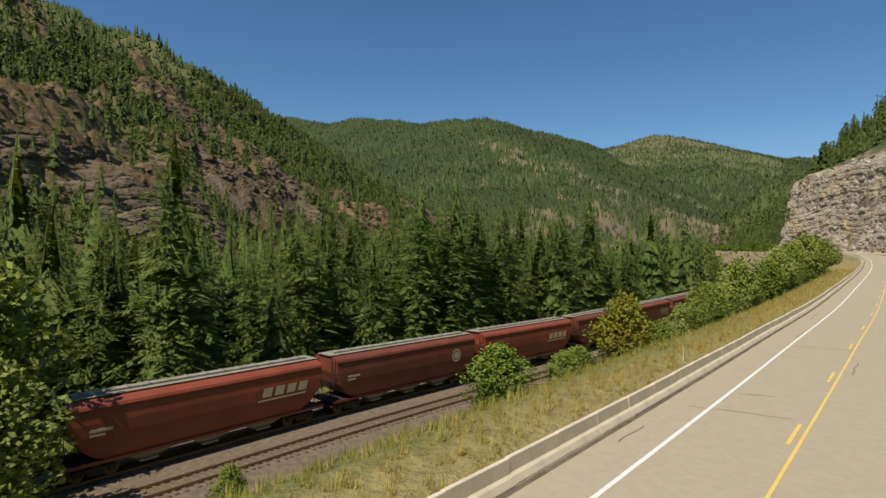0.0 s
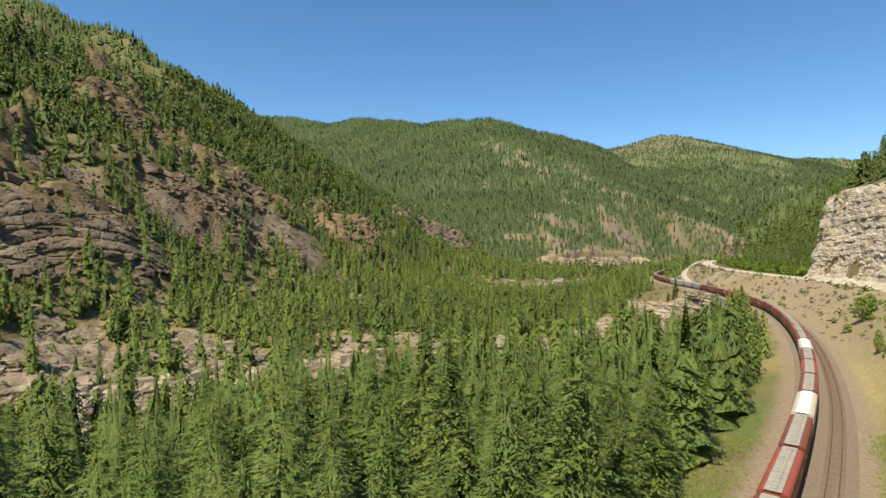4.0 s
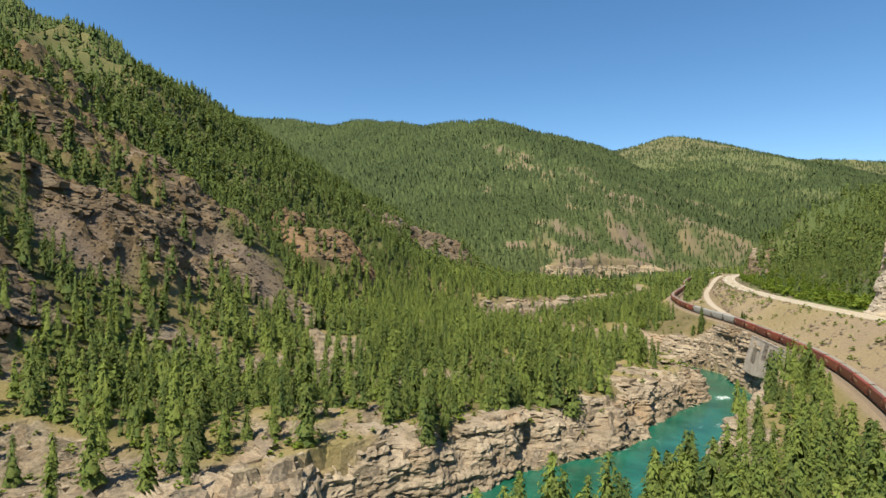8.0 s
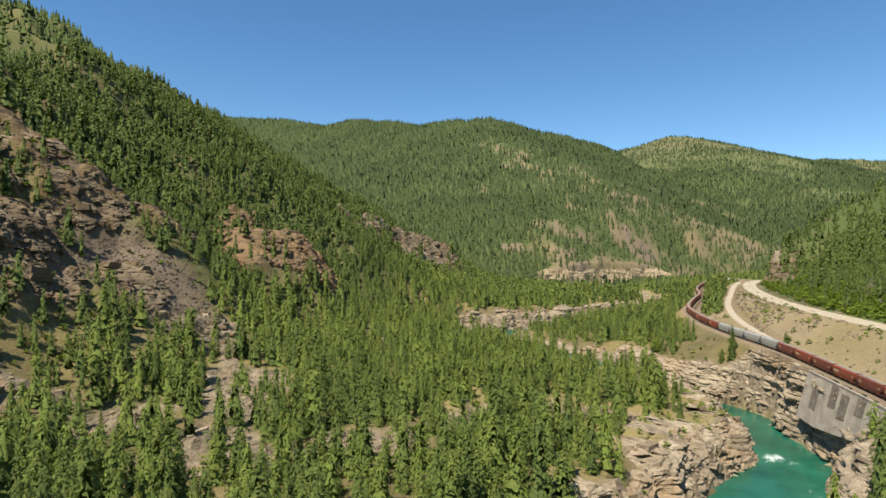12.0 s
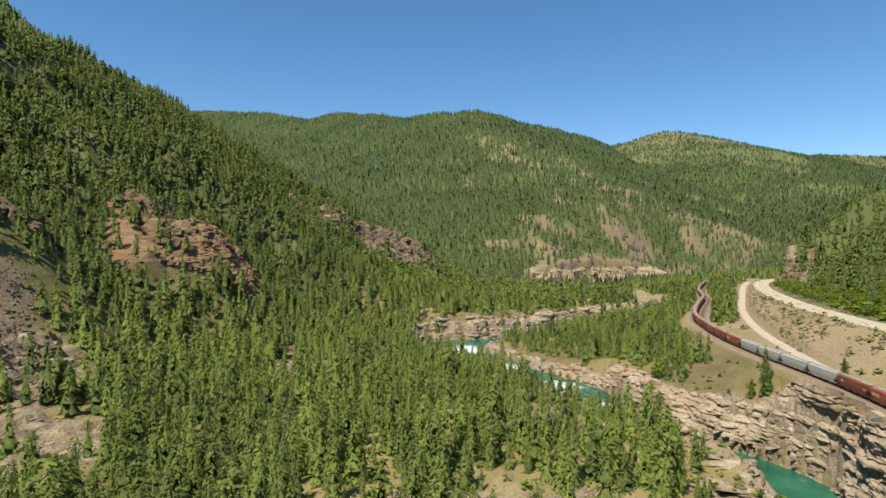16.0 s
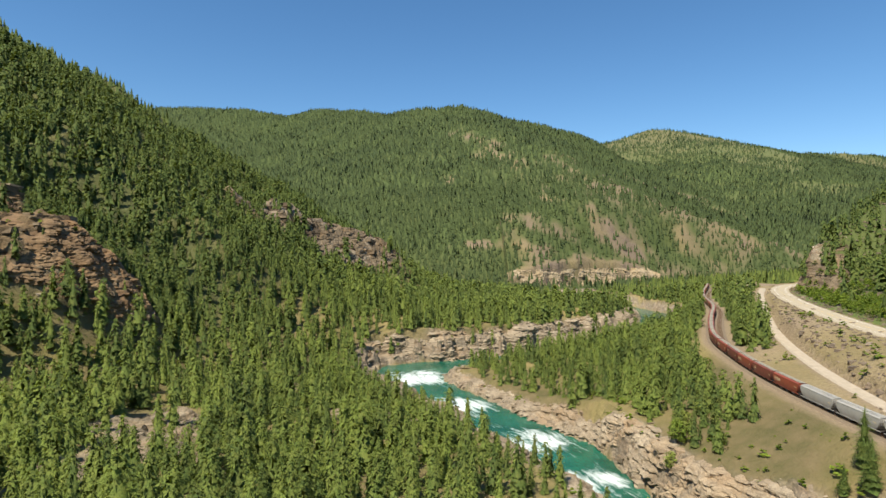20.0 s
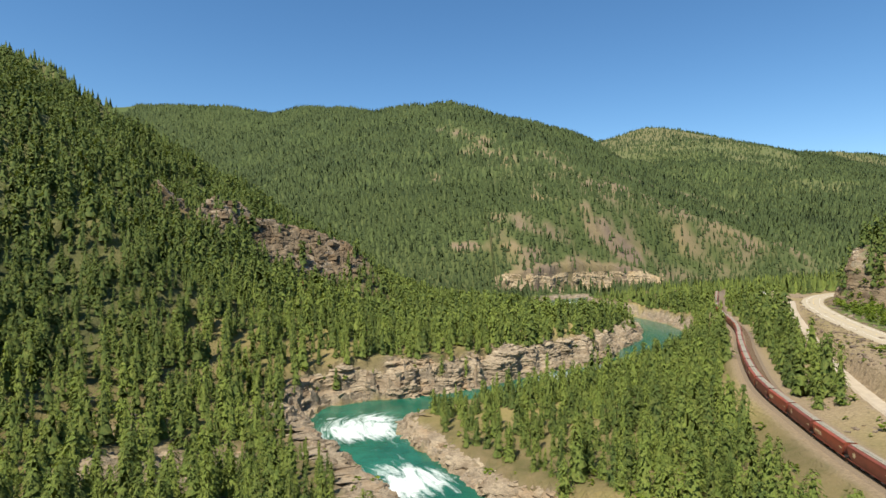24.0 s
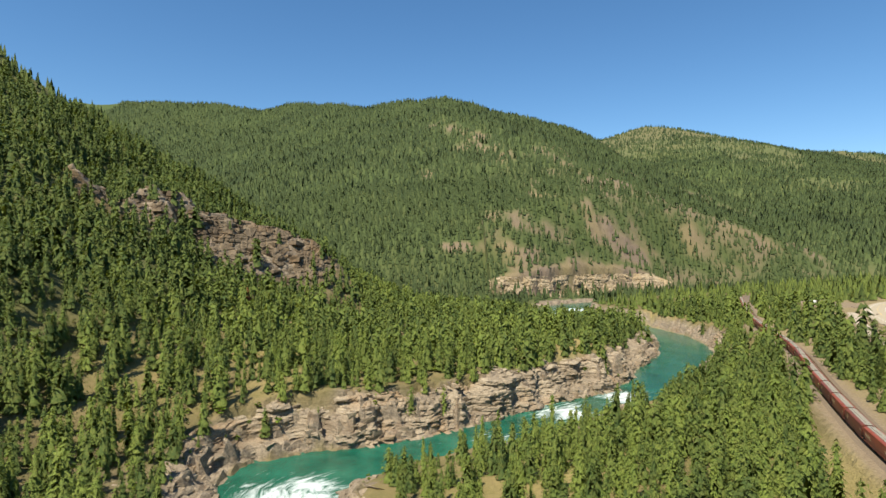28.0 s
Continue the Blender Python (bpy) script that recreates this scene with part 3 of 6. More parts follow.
hillside = (LAND["droad"] > 8) & (LAND["d"] > 6) & (YY < 1250)
dry, green = np.where(hillside, 0.05, dry), np.where(hillside, 0.75, green)
woods = sstep(1150, 1450, YY) * (1 - np.clip(1.2 * LAND["bare"], 0, 1)) * (0.85 + 0.3 * LAND["n1"]) * (1 - 0.55 * LAND["bald"]) * (1 - 0.3 * LAND["last"])
woods = np.maximum(woods, LAND["left"] * sstep(10, 40, LAND["up"]) * (1 - np.clip(LAND["rock"], 0, 1)) * (1 - LAND["scree"]) * np.interp(YY, [400, 640], [0.3, 0.65]) * (YY < 1300))
woods = np.maximum(woods, np.where(hillside, 0.75 + 0.5 * LAND["n1"], 0))
brown = np.clip(sstep(10, 40, LAND["up"]) * LAND["left"] * (YY < 900), 0, 1)
scree_far = np.maximum(LAND["bare"] * np.clip(0.8 + LAND["n1"], 0.3, 1), 0.22 * LAND["bald"])
ground = new("ground", mesh_from("ground", np.stack([XX, YY, Z], -1).reshape(-1, 3), grid_faces(len(GX), len(GY)), GROUND,
             rock=np.clip(LAND["rock"], 0, 1), dry=np.clip(dry, 0, 1), green=np.clip(green, 0, 1), scree=np.clip(np.maximum(LAND["scree"], scree_far), 0, 1), gravel=np.clip(gravel, 0, 1), brown=brown, woods=np.clip(woods, 0, 1)))
tagged(ground, "valley ground of rock bluffs, dry grass, scree and wooded slopes", "ground", kind="structure")


def ground_z(x, y):
    """Height of the built sheet of ground at places x, y."""
    i = np.clip(np.searchsorted(GX, x) - 1, 0, len(GX) - 2)
    j = np.clip(np.searchsorted(GY, y) - 1, 0, len(GY) - 2)
    fx, fy = (x - GX[i]) / (GX[i + 1] - GX[i]), (y - GY[j]) / (GY[j + 1] - GY[j])
    return (Z[j, i] * (1 - fx) + Z[j, i + 1] * fx) * (1 - fy) + (Z[j + 1, i] * (1 - fx) + Z[j + 1, i + 1] * fx) * fy


def mask_at(key, x, y):
    i = np.clip(np.searchsorted(GX, x) - 1, 0, len(GX) - 2)
    j = np.clip(np.searchsorted(GY, y) - 1, 0, len(GY) - 2)
    return LAND[key][j, i]


# ---- the river ----
def make_water():
    v, f = ribbon(np.column_stack([RIVER[:, :2], np.full(len(RIVER), WATER)]), [(o, 0) for o in np.linspace(-1, 1, 61)])
    side = np.linspace(-1, 1, 61)[None] * (RIVER[:, 2] + 12)[:, None]
    centre = np.repeat(RIVER[:, None, :2], 61, 1)
    way = v.reshape(len(RIVER), 61, 3)[:, :, :2] - centre
    v.reshape(len(RIVER), 61, 3)[:, :, :2] = centre + way / np.maximum(1e-9, np.abs(np.linspace(-1, 1, 61)))[None, :, None] * np.abs(side)[:, :, None]
    x, y = v[:, 0], v[:, 1]
    rapids = [(85, 722, 31), (108, 660, 24), (136, 608, 24), (150, 568, 17), (200, 818, 27), (238, 846, 22), (160, 784, 12), (172, 425, 6), (150, 380, 5), (88, 735, 16), (330, 1305, 40), (300, 1260, 22)]
    foam = np.zeros(len(x))
    for px, py, r in rapids:
        foam = np.maximum(foam, 1 - sstep(0.2, 1.1, np.hypot(x - px, y - py) / r))
    n = fbm(x, y, 7, 4, 55)
    foam = 0.42 * foam * (0.8 + 0.6 * n) + 0.07
    run = np.repeat(np.arange(len(RIVER)) * 9.0, 61)
    across = side.ravel()
    v[:, 2] += 0.9 * np.clip(foam - 0.15, 0, 1) * fbm(x, y, 4, 3, 56)
    ob = new("water", mesh_from("water", v, f, RIVER_WATER, foam=foam, along=run, across=across))
    ob.data.shade_smooth()
    tagged(ob, "green river water with white rapids between rock banks", "river", kind="structure")


make_water()


# ---- trees ----
def spray(rng, base, ang, length, droop, twigs):
    """A near branch: a thin bough with needle sprays on both sides, two triangles each."""
    v, f = [], []
    d = np.array([math.cos(ang), math.sin(ang), 0])
    s = np.array([-d[1], d[0], 0])
    at = lambda a: base + d * length * a + np.array([0, 0, length * (0.10 * a - droop * a ** 1.7)])
    for k in range(twigs):
        a = 0.16 + 0.84 * (k + rng.uniform(0, 0.5)) / twigs
        side = 1 if k % 2 else -1
        reach = length * (0.40 - 0.22 * a) * rng.uniform(0.7, 1.3)
        out = (d * rng.uniform(0.55, 1.0) + s * side * rng.uniform(0.45, 1.0) + np.array([0, 0, rng.uniform(-0.55, 0.10)]))
        p0 = at(a)
        p1 = p0 + out * reach
        mid = p0 * 0.5 + p1 * 0.5
        w = np.cross(out, np.array([rng.uniform(-0.6, 0.6), rng.uniform(-0.6, 0.6), 1.0])) * reach * rng.uniform(0.12, 0.20)
        i = len(v)
        v += [p0, mid + w, p1, mid - w]
        f += [(i, i + 1, i + 2), (i, i + 2, i + 3)]
    return v, f


def near_conifer(seed, whorls, branches, twigs, slim, low):
    rng = random.Random(seed)
    v, f = [], []
    lean = rng.uniform(0, 6.28)
    for w in range(whorls):
        t = (w + rng.uniform(0, 0.7)) / whorls
        z = low + (0.98 - low) * t
        r = slim * (1 - t) ** 0.68 * (0.66 + 0.34 * min(1, t * 4 + 0.2)) + 0.014
        for b in range(branches):
            if rng.random() < 0.06:
                continue
            a = 2 * math.pi * (b + rng.uniform(-0.4, 0.4)) / branches + w * 1.9
            length = r * rng.uniform(0.68, 1.15) * (1 + 0.12 * math.cos(a - lean))
            fv, ff = spray(rng, np.array([0, 0, z + rng.uniform(-0.014, 0.014)]), a, length, rng.uniform(0.25, 0.65), twigs if t < 0.8 else twigs - 2)
            f += [tuple(i + len(v) for i in q) for q in ff]
            v += fv
    i = len(v)
    v += [(0.008, 0, 0.92), (-0.004, 0.008, 0.92), (-0.004, -0.008, 0.92), (0, 0, 1.02)]
    f += [(i, i + 1, i + 3), (i + 1, i + 2, i + 3), (i + 2, i, i + 3)]
    return np.array(v), np.array(f)


def cones(seed, rings, sides, slim=0.2, low=0.06):
    """A far conifer: ragged skirts one above the other."""
    rng = random.Random(seed)
    v, f = [], []
    for k in range(rings):
        z0, z1 = low + (0.86 - low) * k / rings, low + (0.98 - low) * min(1, (k + 1.7) / rings)
        r = slim * (1 - k / (rings + 0.2))
        i = len(v)
        v.append((rng.uniform(-0.01, 0.01), rng.uniform(-0.01, 0.01), z1))
        for s in range(sides):
            a, q = 2 * math.pi * (s + rng.uniform(-0.3, 0.3)) / sides, r * rng.uniform(0.65, 1.25)
            v.append((q * math.cos(a), q * math.sin(a), z0 + rng.uniform(-0.04, 0.04)))
        f += [(i, i + 1 + s, i + 1 + (s + 1) % sides) for s in range(sides)]
    return np.array(v), np.array(f)


def leafy(seed, clumps, leaves, size=0.055):
    """Crown of a broadleaf one unit high: small bent leaf clumps round several limbs' ends."""
    rng = random.Random(seed)
    v, f = [], []
    for c in range(clumps):
        t = (c + 0.5) / clumps
        a = c * 2.4
        z = 0.18 + 0.72 * t
        rr = 0.25 * math.sin(math.pi * min(1, 0.2 + 0.78 * t)) * rng.uniform(0.6, 1.2)
        cx, cy = rr * math.cos(a), rr * math.sin(a)
        rad = rng.uniform(0.10, 0.17)
        for k in range(leaves):
            d = Vector((rng.gauss(0, 1), rng.gauss(0, 1), rng.gauss(0, 1))).normalized() * rad * rng.uniform(0.5, 1.1)
            p = np.array((cx + d.x, cy + d.y, z + d.z * 0.8))
            u = Vector((rng.gauss(0, 1), rng.gauss(0, 1), rng.gauss(0, 0.5))).normalized() * size * rng.uniform(0.6, 1.3)
            w = u.cross(Vector((rng.gauss(0, 1), rng.gauss(0, 1), rng.gauss(0, 1)))).normalized() * size * 0.6
            i = len(v)
            u, w = np.array(u), np.array(w)
            v += [p - u, p + w, p + u, p - w]
            f += [(i, i + 1, i + 2), (i, i + 2, i + 3)]
    return np.array(v), np.array(f)


def planted(name, label, category, templates, x, y, h, mat, tint, wide=None, sink=0.0):
    """Many plants as one object: templates (verts, faces and, for trees, normals, tint offsets, core) set at places x, y with heights h."""
    rng = np.random.default_rng(len(x))
    z = ground_z(x, y) - sink
    turn = rng.uniform(0, 2 * np.pi, len(x))
    wide = np.ones(len(x)) if wide is None else wide
    pick = rng.integers(0, len(templates), len(x))
    vs, fs, ts, cs, ns, base = [], [], [], [], [], 0
    for k, (tv, tf, *more) in enumerate(templates):
        i = np.nonzero(pick == k)[0]
        if not len(i):
            continue
        c, s = np.cos(turn[i])[:, None], np.sin(turn[i])[:, None]
        hx = (h[i] * wide[i])[:, None]
        v = np.stack([(tv[:, 0] * c - tv[:, 1] * s) * hx + x[i, None], (tv[:, 0] * s + tv[:, 1] * c) * hx + y[i, None], tv[:, 2] * h[i, None] + z[i, None]], -1)
        vs.append(v.reshape(-1, 3))
        fs.append((tf[None] + base + (np.arange(len(i)) * len(tv))[:, None, None]).reshape(-1, 3))
        tone = np.repeat(tint[i], len(tv))
        if more:
            tn, dt, core = more
            ns.append(np.stack([tn[:, 0] * c - tn[:, 1] * s, tn[:, 0] * s + tn[:, 1] * c, np.repeat(tn[None, :, 2], len(i), 0)], -1).reshape(-1, 3))
            tone = np.clip(tone + np.tile(dt, len(i)), 0, 1)
            cs.append(np.tile(np.arange(len(tv)) < core, len(i)) * 1.0)
        ts.append(tone)
        base += len(i) * len(tv)
    extra = {"normals": np.concatenate(ns), "core": np.concatenate(cs)} if ns else {}
    ob = new(name, mesh_from(name, np.concatenate(vs), np.concatenate(fs), mat, tint=np.concatenate(ts), **extra))
    return tagged(ob, label, category, kind="stuff")


def scatter(x0, x1, y0, y1, spacing, seed):
    rng = np.random.default_rng(seed)
    gx, gy = np.meshgrid(np.arange(x0, x1, spacing), np.arange(y0, y1, spacing))
    gx = gx + rng.uniform(-0.5, 0.5, gx.shape) * spacing
    gy = gy + rng.uniform(-0.5, 0.5, gy.shape) * spacing
    return gx.ravel(), gy.ravel(), rng


def can_grow(x, y):
    """Share of ground that trees take, 0 to 1."""
    k = lambda key: mask_at(key, x, y)
    w = np.where(k("bank") > 5, 1.0, 0.0)
    w *= 1 - np.clip(k("rock") * 1.0, 0, 0.9)
    w *= 1 - np.clip(k("scree") * 1.2, 0, 1)
    w = np.where((np.abs(k("drail") - 2.3) < np.interp(y, [600, 640, 880, 900], [13, 9, 9, 6])) & (y < 1180), 0, w)
    w = np.where((k("drail") < 0) & (k("drail") > -np.interp(y, [480, 530, 660, 720], [8, 17, 14, 8])) & (y < 900), 0, w)
    w = np.where((k("drail") > 0) & (k("droad") < 12) & (y < 900), 0.0, w)
    pocket = (k("drail") > 9.5) & (k("droad") < -20) & (y > 635)
    w = np.where(pocket & ((k("drail") < 30) | (y > 815)), 0.85, w)
    w = np.where(np.abs(k("droad")) < 14, 0, w)
    w = np.where(np.abs(k("dtrack")) < 7, 0, w)
    w = np.where((k("lot") < 24), 0, w)
    w = np.where((k("droad") > 5) & (y > 430) & (y < 830) & (k("d") < 6), 0.03, w)
    w = np.where((k("droad") > 5) & (y < 430) & (k("d") < 10), 0.0, w)
    w = np.where((k("left") == 0) & (k("drail") < 0) & (y > 560) & (y < 960) & (k("bank") < np.interp(y, [560, 640, 780, 830], [9, 12, 15, 11])), 0.07, w)
    w = np.where((k("left") == 1) & (y > 375) & (y < 545) & (k("bank") < 20), 0.12 * w, w)
    w = np.where((k("left") == 1) & (y >= 545) & (y < 720) & (k("bank") < 13), 0.15 * w, w)
    # low open bank before the far pool
    reach = 131 + 0.236 * (y - 539)
    w = np.where((y > 1050) & (y < 1300) & (np.abs(x - reach) < 34), 0.02, w)
    # open lawn between railway and cliff
    w = np.where((np.hypot(x - 190, (y - 532) * 0.6) < 11), 0.06, w)
    # the mountain is open below, on the near side
    openness = sstep(4, 20, k("up")) * sstep(700, 500, y) * k("left")
    w *= 1 - openness * np.clip(0.22 + 0.9 * k("n1"), 0, 0.9)
    terrace = k("left") * sstep(16, 6, k("up")) * sstep(470, 330, y)
    w *= 1 - terrace * np.clip(0.04 + 1.1 * k("n1"), 0, 0.85)
    return np.where((k("bank") > 5) & (k("z") > 0.5), w, 0)


def seen_side(x, y):
    """The valley between its side walls; nothing grows where the hills hide it."""
    return (x > -0.82 * y - 30) & (x < 0.82 * y + 30)


def tints(rng, x, y):
    return np.clip(0.48 + 0.35 * fbm(x, y, 90, 3, 81) + rng.normal(0, 0.17, len(x)) * np.where(y < 1200, 1.6, 1.0), 0, 1)


def soft_normals(v, f, share):
    """Faces turned outward, and normals that follow the crown's round form with a share of each face's own."""
    v, f = np.asarray(v, float), np.asarray(f)
    axis = np.column_stack([v[:, 0], v[:, 1], 0.55 * np.hypot(v[:, 0], v[:, 1]) + 0.035])
    axis /= np.linalg.norm(axis, axis=1)[:, None] + 1e-9
    own = np.zeros_like(v)
    face = np.cross(v[f[:, 1]] - v[f[:, 0]], v[f[:, 2]] - v[f[:, 0]])
    face /= np.linalg.norm(face, axis=1)[:, None] + 1e-12
    inward = (face * axis[f[:, 0]]).sum(1) < 0
    face *= np.where(inward, -1, 1)[:, None]
    f = np.where(inward[:, None], f[:, ::-1], f)
    for c in range(3):
        own[f[:, c]] = face
    n = axis * (1 - share) + own * share
    return f, n / (np.linalg.norm(n, axis=1)[:, None] + 1e-9)


def tufted(seed, boughs, tufts, size, slim, low, pine, rings=5, sides=6):
    """A conifer of the middle distance: a slender core and boughs that end in small tufts of needles.
    pine: 0 for a pointed fir, 1 for a rounder and more open pine. Returns verts, faces, normals, tint offsets and the core's share."""
    rng = random.Random(seed)
    v, f = cones(seed, rings, sides, slim * 0.74, low)
    v, f = [tuple(q) for q in v], [tuple(q) for q in f]
    if pine > 0.5:
        v = [(x, y, z * 0.93) for x, y, z in v]
    core = len(v)
    # the core's lower tint paints the shade inside the crown
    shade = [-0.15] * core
    lean = rng.uniform(0, 6.28)
    for k in range(boughs):
        t = ((k + rng.random()) / boughs) ** (1.25 if pine < 0.5 else 1.0)
        z = low + (0.98 - low) * t
        fir_r, pine_r = (1 - t) ** 0.78 * min(1, 0.72 + 1.6 * t), math.sqrt(max(0.0, 1 - (1.18 * t - 0.26) ** 2 / 0.86)) * (0.8 + 0.25 * math.sin(9 * t + seed))
        r = slim * (fir_r * (1 - pine) + pine_r * pine) + 0.012
        a = k * 2.39996 + rng.uniform(-0.5, 0.5)
        length = r * rng.uniform(0.7, 1.2) * (1 + 0.13 * math.cos(a - lean))
        d, s = np.array((math.cos(a), math.sin(a), 0)), np.array((-math.sin(a), math.cos(a), 0))
        droop = rng.uniform(0.05, 0.5) * (1 - t)
        tone = rng.gauss(0, 0.16)
        for q in range(tufts):
            u = 0.5 + 0.55 * (q + rng.random()) / tufts
            p = d * length * u + s * rng.uniform(-0.30, 0.30) * length + np.array((0, 0, z - droop * length * u * u + rng.uniform(-0.3, 0.3) * size))
            g = size * rng.uniform(0.65, 1.3)
            along = d * rng.uniform(0.25, 0.8) + s * rng.uniform(-0.8, 0.8) + np.array((0, 0, rng.uniform(-1.0, -0.25)))
            facing = d + s * rng.uniform(-0.5, 0.5) + np.array((0, 0, rng.uniform(0.1, 0.8)))
            across = np.cross(along, facing / np.linalg.norm(facing))
            i = len(v)
            v += [tuple(p - along * g * 0.45 + across * g * 0.42), tuple(p - along * g * 0.45 - across * g * 0.42), tuple(p + along * g * 0.75)]
            f.append((i, i + 1, i + 2))
            shade += [tone] * 3
    v, f = np.array(v), np.array(f)
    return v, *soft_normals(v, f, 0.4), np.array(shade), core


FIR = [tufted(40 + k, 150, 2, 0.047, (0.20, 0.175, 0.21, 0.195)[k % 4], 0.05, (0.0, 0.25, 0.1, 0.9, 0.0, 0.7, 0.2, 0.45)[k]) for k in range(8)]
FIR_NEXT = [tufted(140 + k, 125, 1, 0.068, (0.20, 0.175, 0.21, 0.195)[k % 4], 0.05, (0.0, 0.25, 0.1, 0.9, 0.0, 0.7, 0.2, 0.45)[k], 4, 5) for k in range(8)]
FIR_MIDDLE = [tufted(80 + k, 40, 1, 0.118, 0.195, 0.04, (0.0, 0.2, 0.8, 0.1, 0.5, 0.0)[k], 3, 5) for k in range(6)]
FIR_FAR = [(t[0], *soft_normals(*t, 0.7), np.zeros(len(t[0])), len(t[0])) for t in [cones(60 + k, 3, 5, 0.21) for k in range(5)]]
FIR_DISTANT = [(t[0], *soft_normals(*t, 0.75), np.zeros(len(t[0])), len(t[0])) for t in [cones(70 + k, 1, 5, 0.25, 0.0) for k in range(5)]]


def forests():
    # valley floor and the lower mountain
    x, y, rng = scatter(-330, 420, 60, 1130, 5.6, 5)
    w = can_grow(x, y) * seen_side(x, y)
    keep = (rng.uniform(0, 1, len(x)) < w * 0.9) & ~((x > -70) & (mask_at("left", x, y) == 0) & (mask_at("drail", x, y) < 0) & (y < 330))
    x, y = x[keep], y[keep]
    h = np.clip(rng.normal(13.2, 3.6, len(x)), 5, 22)
    h = np.where((mask_at("left", x, y) == 0) & (y > 640) & (y < 960) & (mask_at("bank", x, y) < 40), h * 0.75, h)
    h = np.where((mask_at("left", x, y) == 1) & (y > 380) & (y < 720) & (mask_at("bank", x, y) < 30), h * 0.62, h)
    wide = np.clip(rng.normal(1.15, 0.2, len(x)), 0.8, 1.7)
    tint = tints(rng, x, y)
    # hill beyond the highway: its partly shaded slope is painted as a lower tint
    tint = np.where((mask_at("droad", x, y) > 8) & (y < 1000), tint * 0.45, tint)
    # the left slope's shade, put into the tint of its trees
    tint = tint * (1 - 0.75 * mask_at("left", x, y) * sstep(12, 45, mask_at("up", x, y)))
    ahead = np.clip(y - 150, 0, 540)
    away = np.hypot(x - 0.243 * ahead, y - ahead)
    zone = np.digitize(away, (175, 300))
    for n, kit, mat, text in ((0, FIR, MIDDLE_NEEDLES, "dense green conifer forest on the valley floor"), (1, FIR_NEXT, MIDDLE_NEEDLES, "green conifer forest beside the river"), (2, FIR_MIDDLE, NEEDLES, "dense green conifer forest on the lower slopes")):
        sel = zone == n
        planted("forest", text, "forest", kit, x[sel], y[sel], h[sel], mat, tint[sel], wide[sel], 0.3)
    # higher slopes and hills beside the valley
    x, y, rng = scatter(-900, 900, -60, 1800, 7.6, 6)
    inner = (x > -330) & (x < 420) & (y > 60) & (y < 1130)
    w = can_grow(x, y) * seen_side(x, y) * ((y > 90) | (x < -140)) * (1 - 0.68 * np.clip(1.1 * mask_at("bare", x, y), 0, 1))
    w *= 1 - 0.5 * sstep(700, 420, y) * mask_at("left", x, y) * np.clip(0.9 + mask_at("n1", x, y), 0, 1)
    keep = (rng.uniform(0, 1, len(x)) < w) & ~inner & (mask_at("z", x, y) > 0)
    x, y = x[keep], y[keep]
    h = np.clip(rng.normal(13, 3, len(x)), 6, 20)
    tint = tints(rng, x, y)
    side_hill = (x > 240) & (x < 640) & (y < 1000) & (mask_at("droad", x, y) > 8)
    # same painted shade for the hill's trees outside the inner area
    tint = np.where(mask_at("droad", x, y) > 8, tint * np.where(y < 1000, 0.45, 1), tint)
    # higher up the left slope too, shade is painted in by lowering the tint
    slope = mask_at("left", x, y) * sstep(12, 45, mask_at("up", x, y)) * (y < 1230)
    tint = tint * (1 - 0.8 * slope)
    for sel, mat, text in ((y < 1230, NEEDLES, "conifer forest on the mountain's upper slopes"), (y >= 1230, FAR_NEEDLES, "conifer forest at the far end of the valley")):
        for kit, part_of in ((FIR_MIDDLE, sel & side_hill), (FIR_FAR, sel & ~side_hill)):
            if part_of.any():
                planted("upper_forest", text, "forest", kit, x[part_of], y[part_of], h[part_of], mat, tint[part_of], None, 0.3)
    # distant mountains
    x, y, rng = scatter(-1400, 2500, 1450, 3500, 10.5, 7)
    seen = (np.abs(x - 100) < 0.95 * y) & ~((x > -900) & (x < 900) & (y < 1800))
    bare = mask_at("bare", x, y)
    keep = seen & (rng.uniform(0, 1, len(x)) < 0.98 - 0.78 * np.clip(bare * 1.15, 0, 1) - 0.1 * mask_at("n1", x, y) - 0.62 * mask_at("bald", x, y) - 0.2 * mask_at("last", x, y))
    x, y = x[keep], y[keep]
    h = np.clip(rng.normal(15, 3, len(x)), 8, 22)
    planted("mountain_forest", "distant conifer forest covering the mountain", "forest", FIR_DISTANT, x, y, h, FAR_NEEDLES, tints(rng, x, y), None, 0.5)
    x, y, rng = scatter(500, 3300, 3300, 4240, 15, 8)
    keep = (rng.uniform(0, 1, len(x)) < 0.72 + 0.5 * mask_at("n1", x, y) - 0.40 * mask_at("bald", x, y))
    x, y = x[keep], y[keep]
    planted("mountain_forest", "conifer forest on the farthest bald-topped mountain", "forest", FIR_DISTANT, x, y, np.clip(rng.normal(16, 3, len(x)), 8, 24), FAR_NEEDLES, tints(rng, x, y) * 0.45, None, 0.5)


forests()

FIR_NEAR, FIR_BACK = [], []
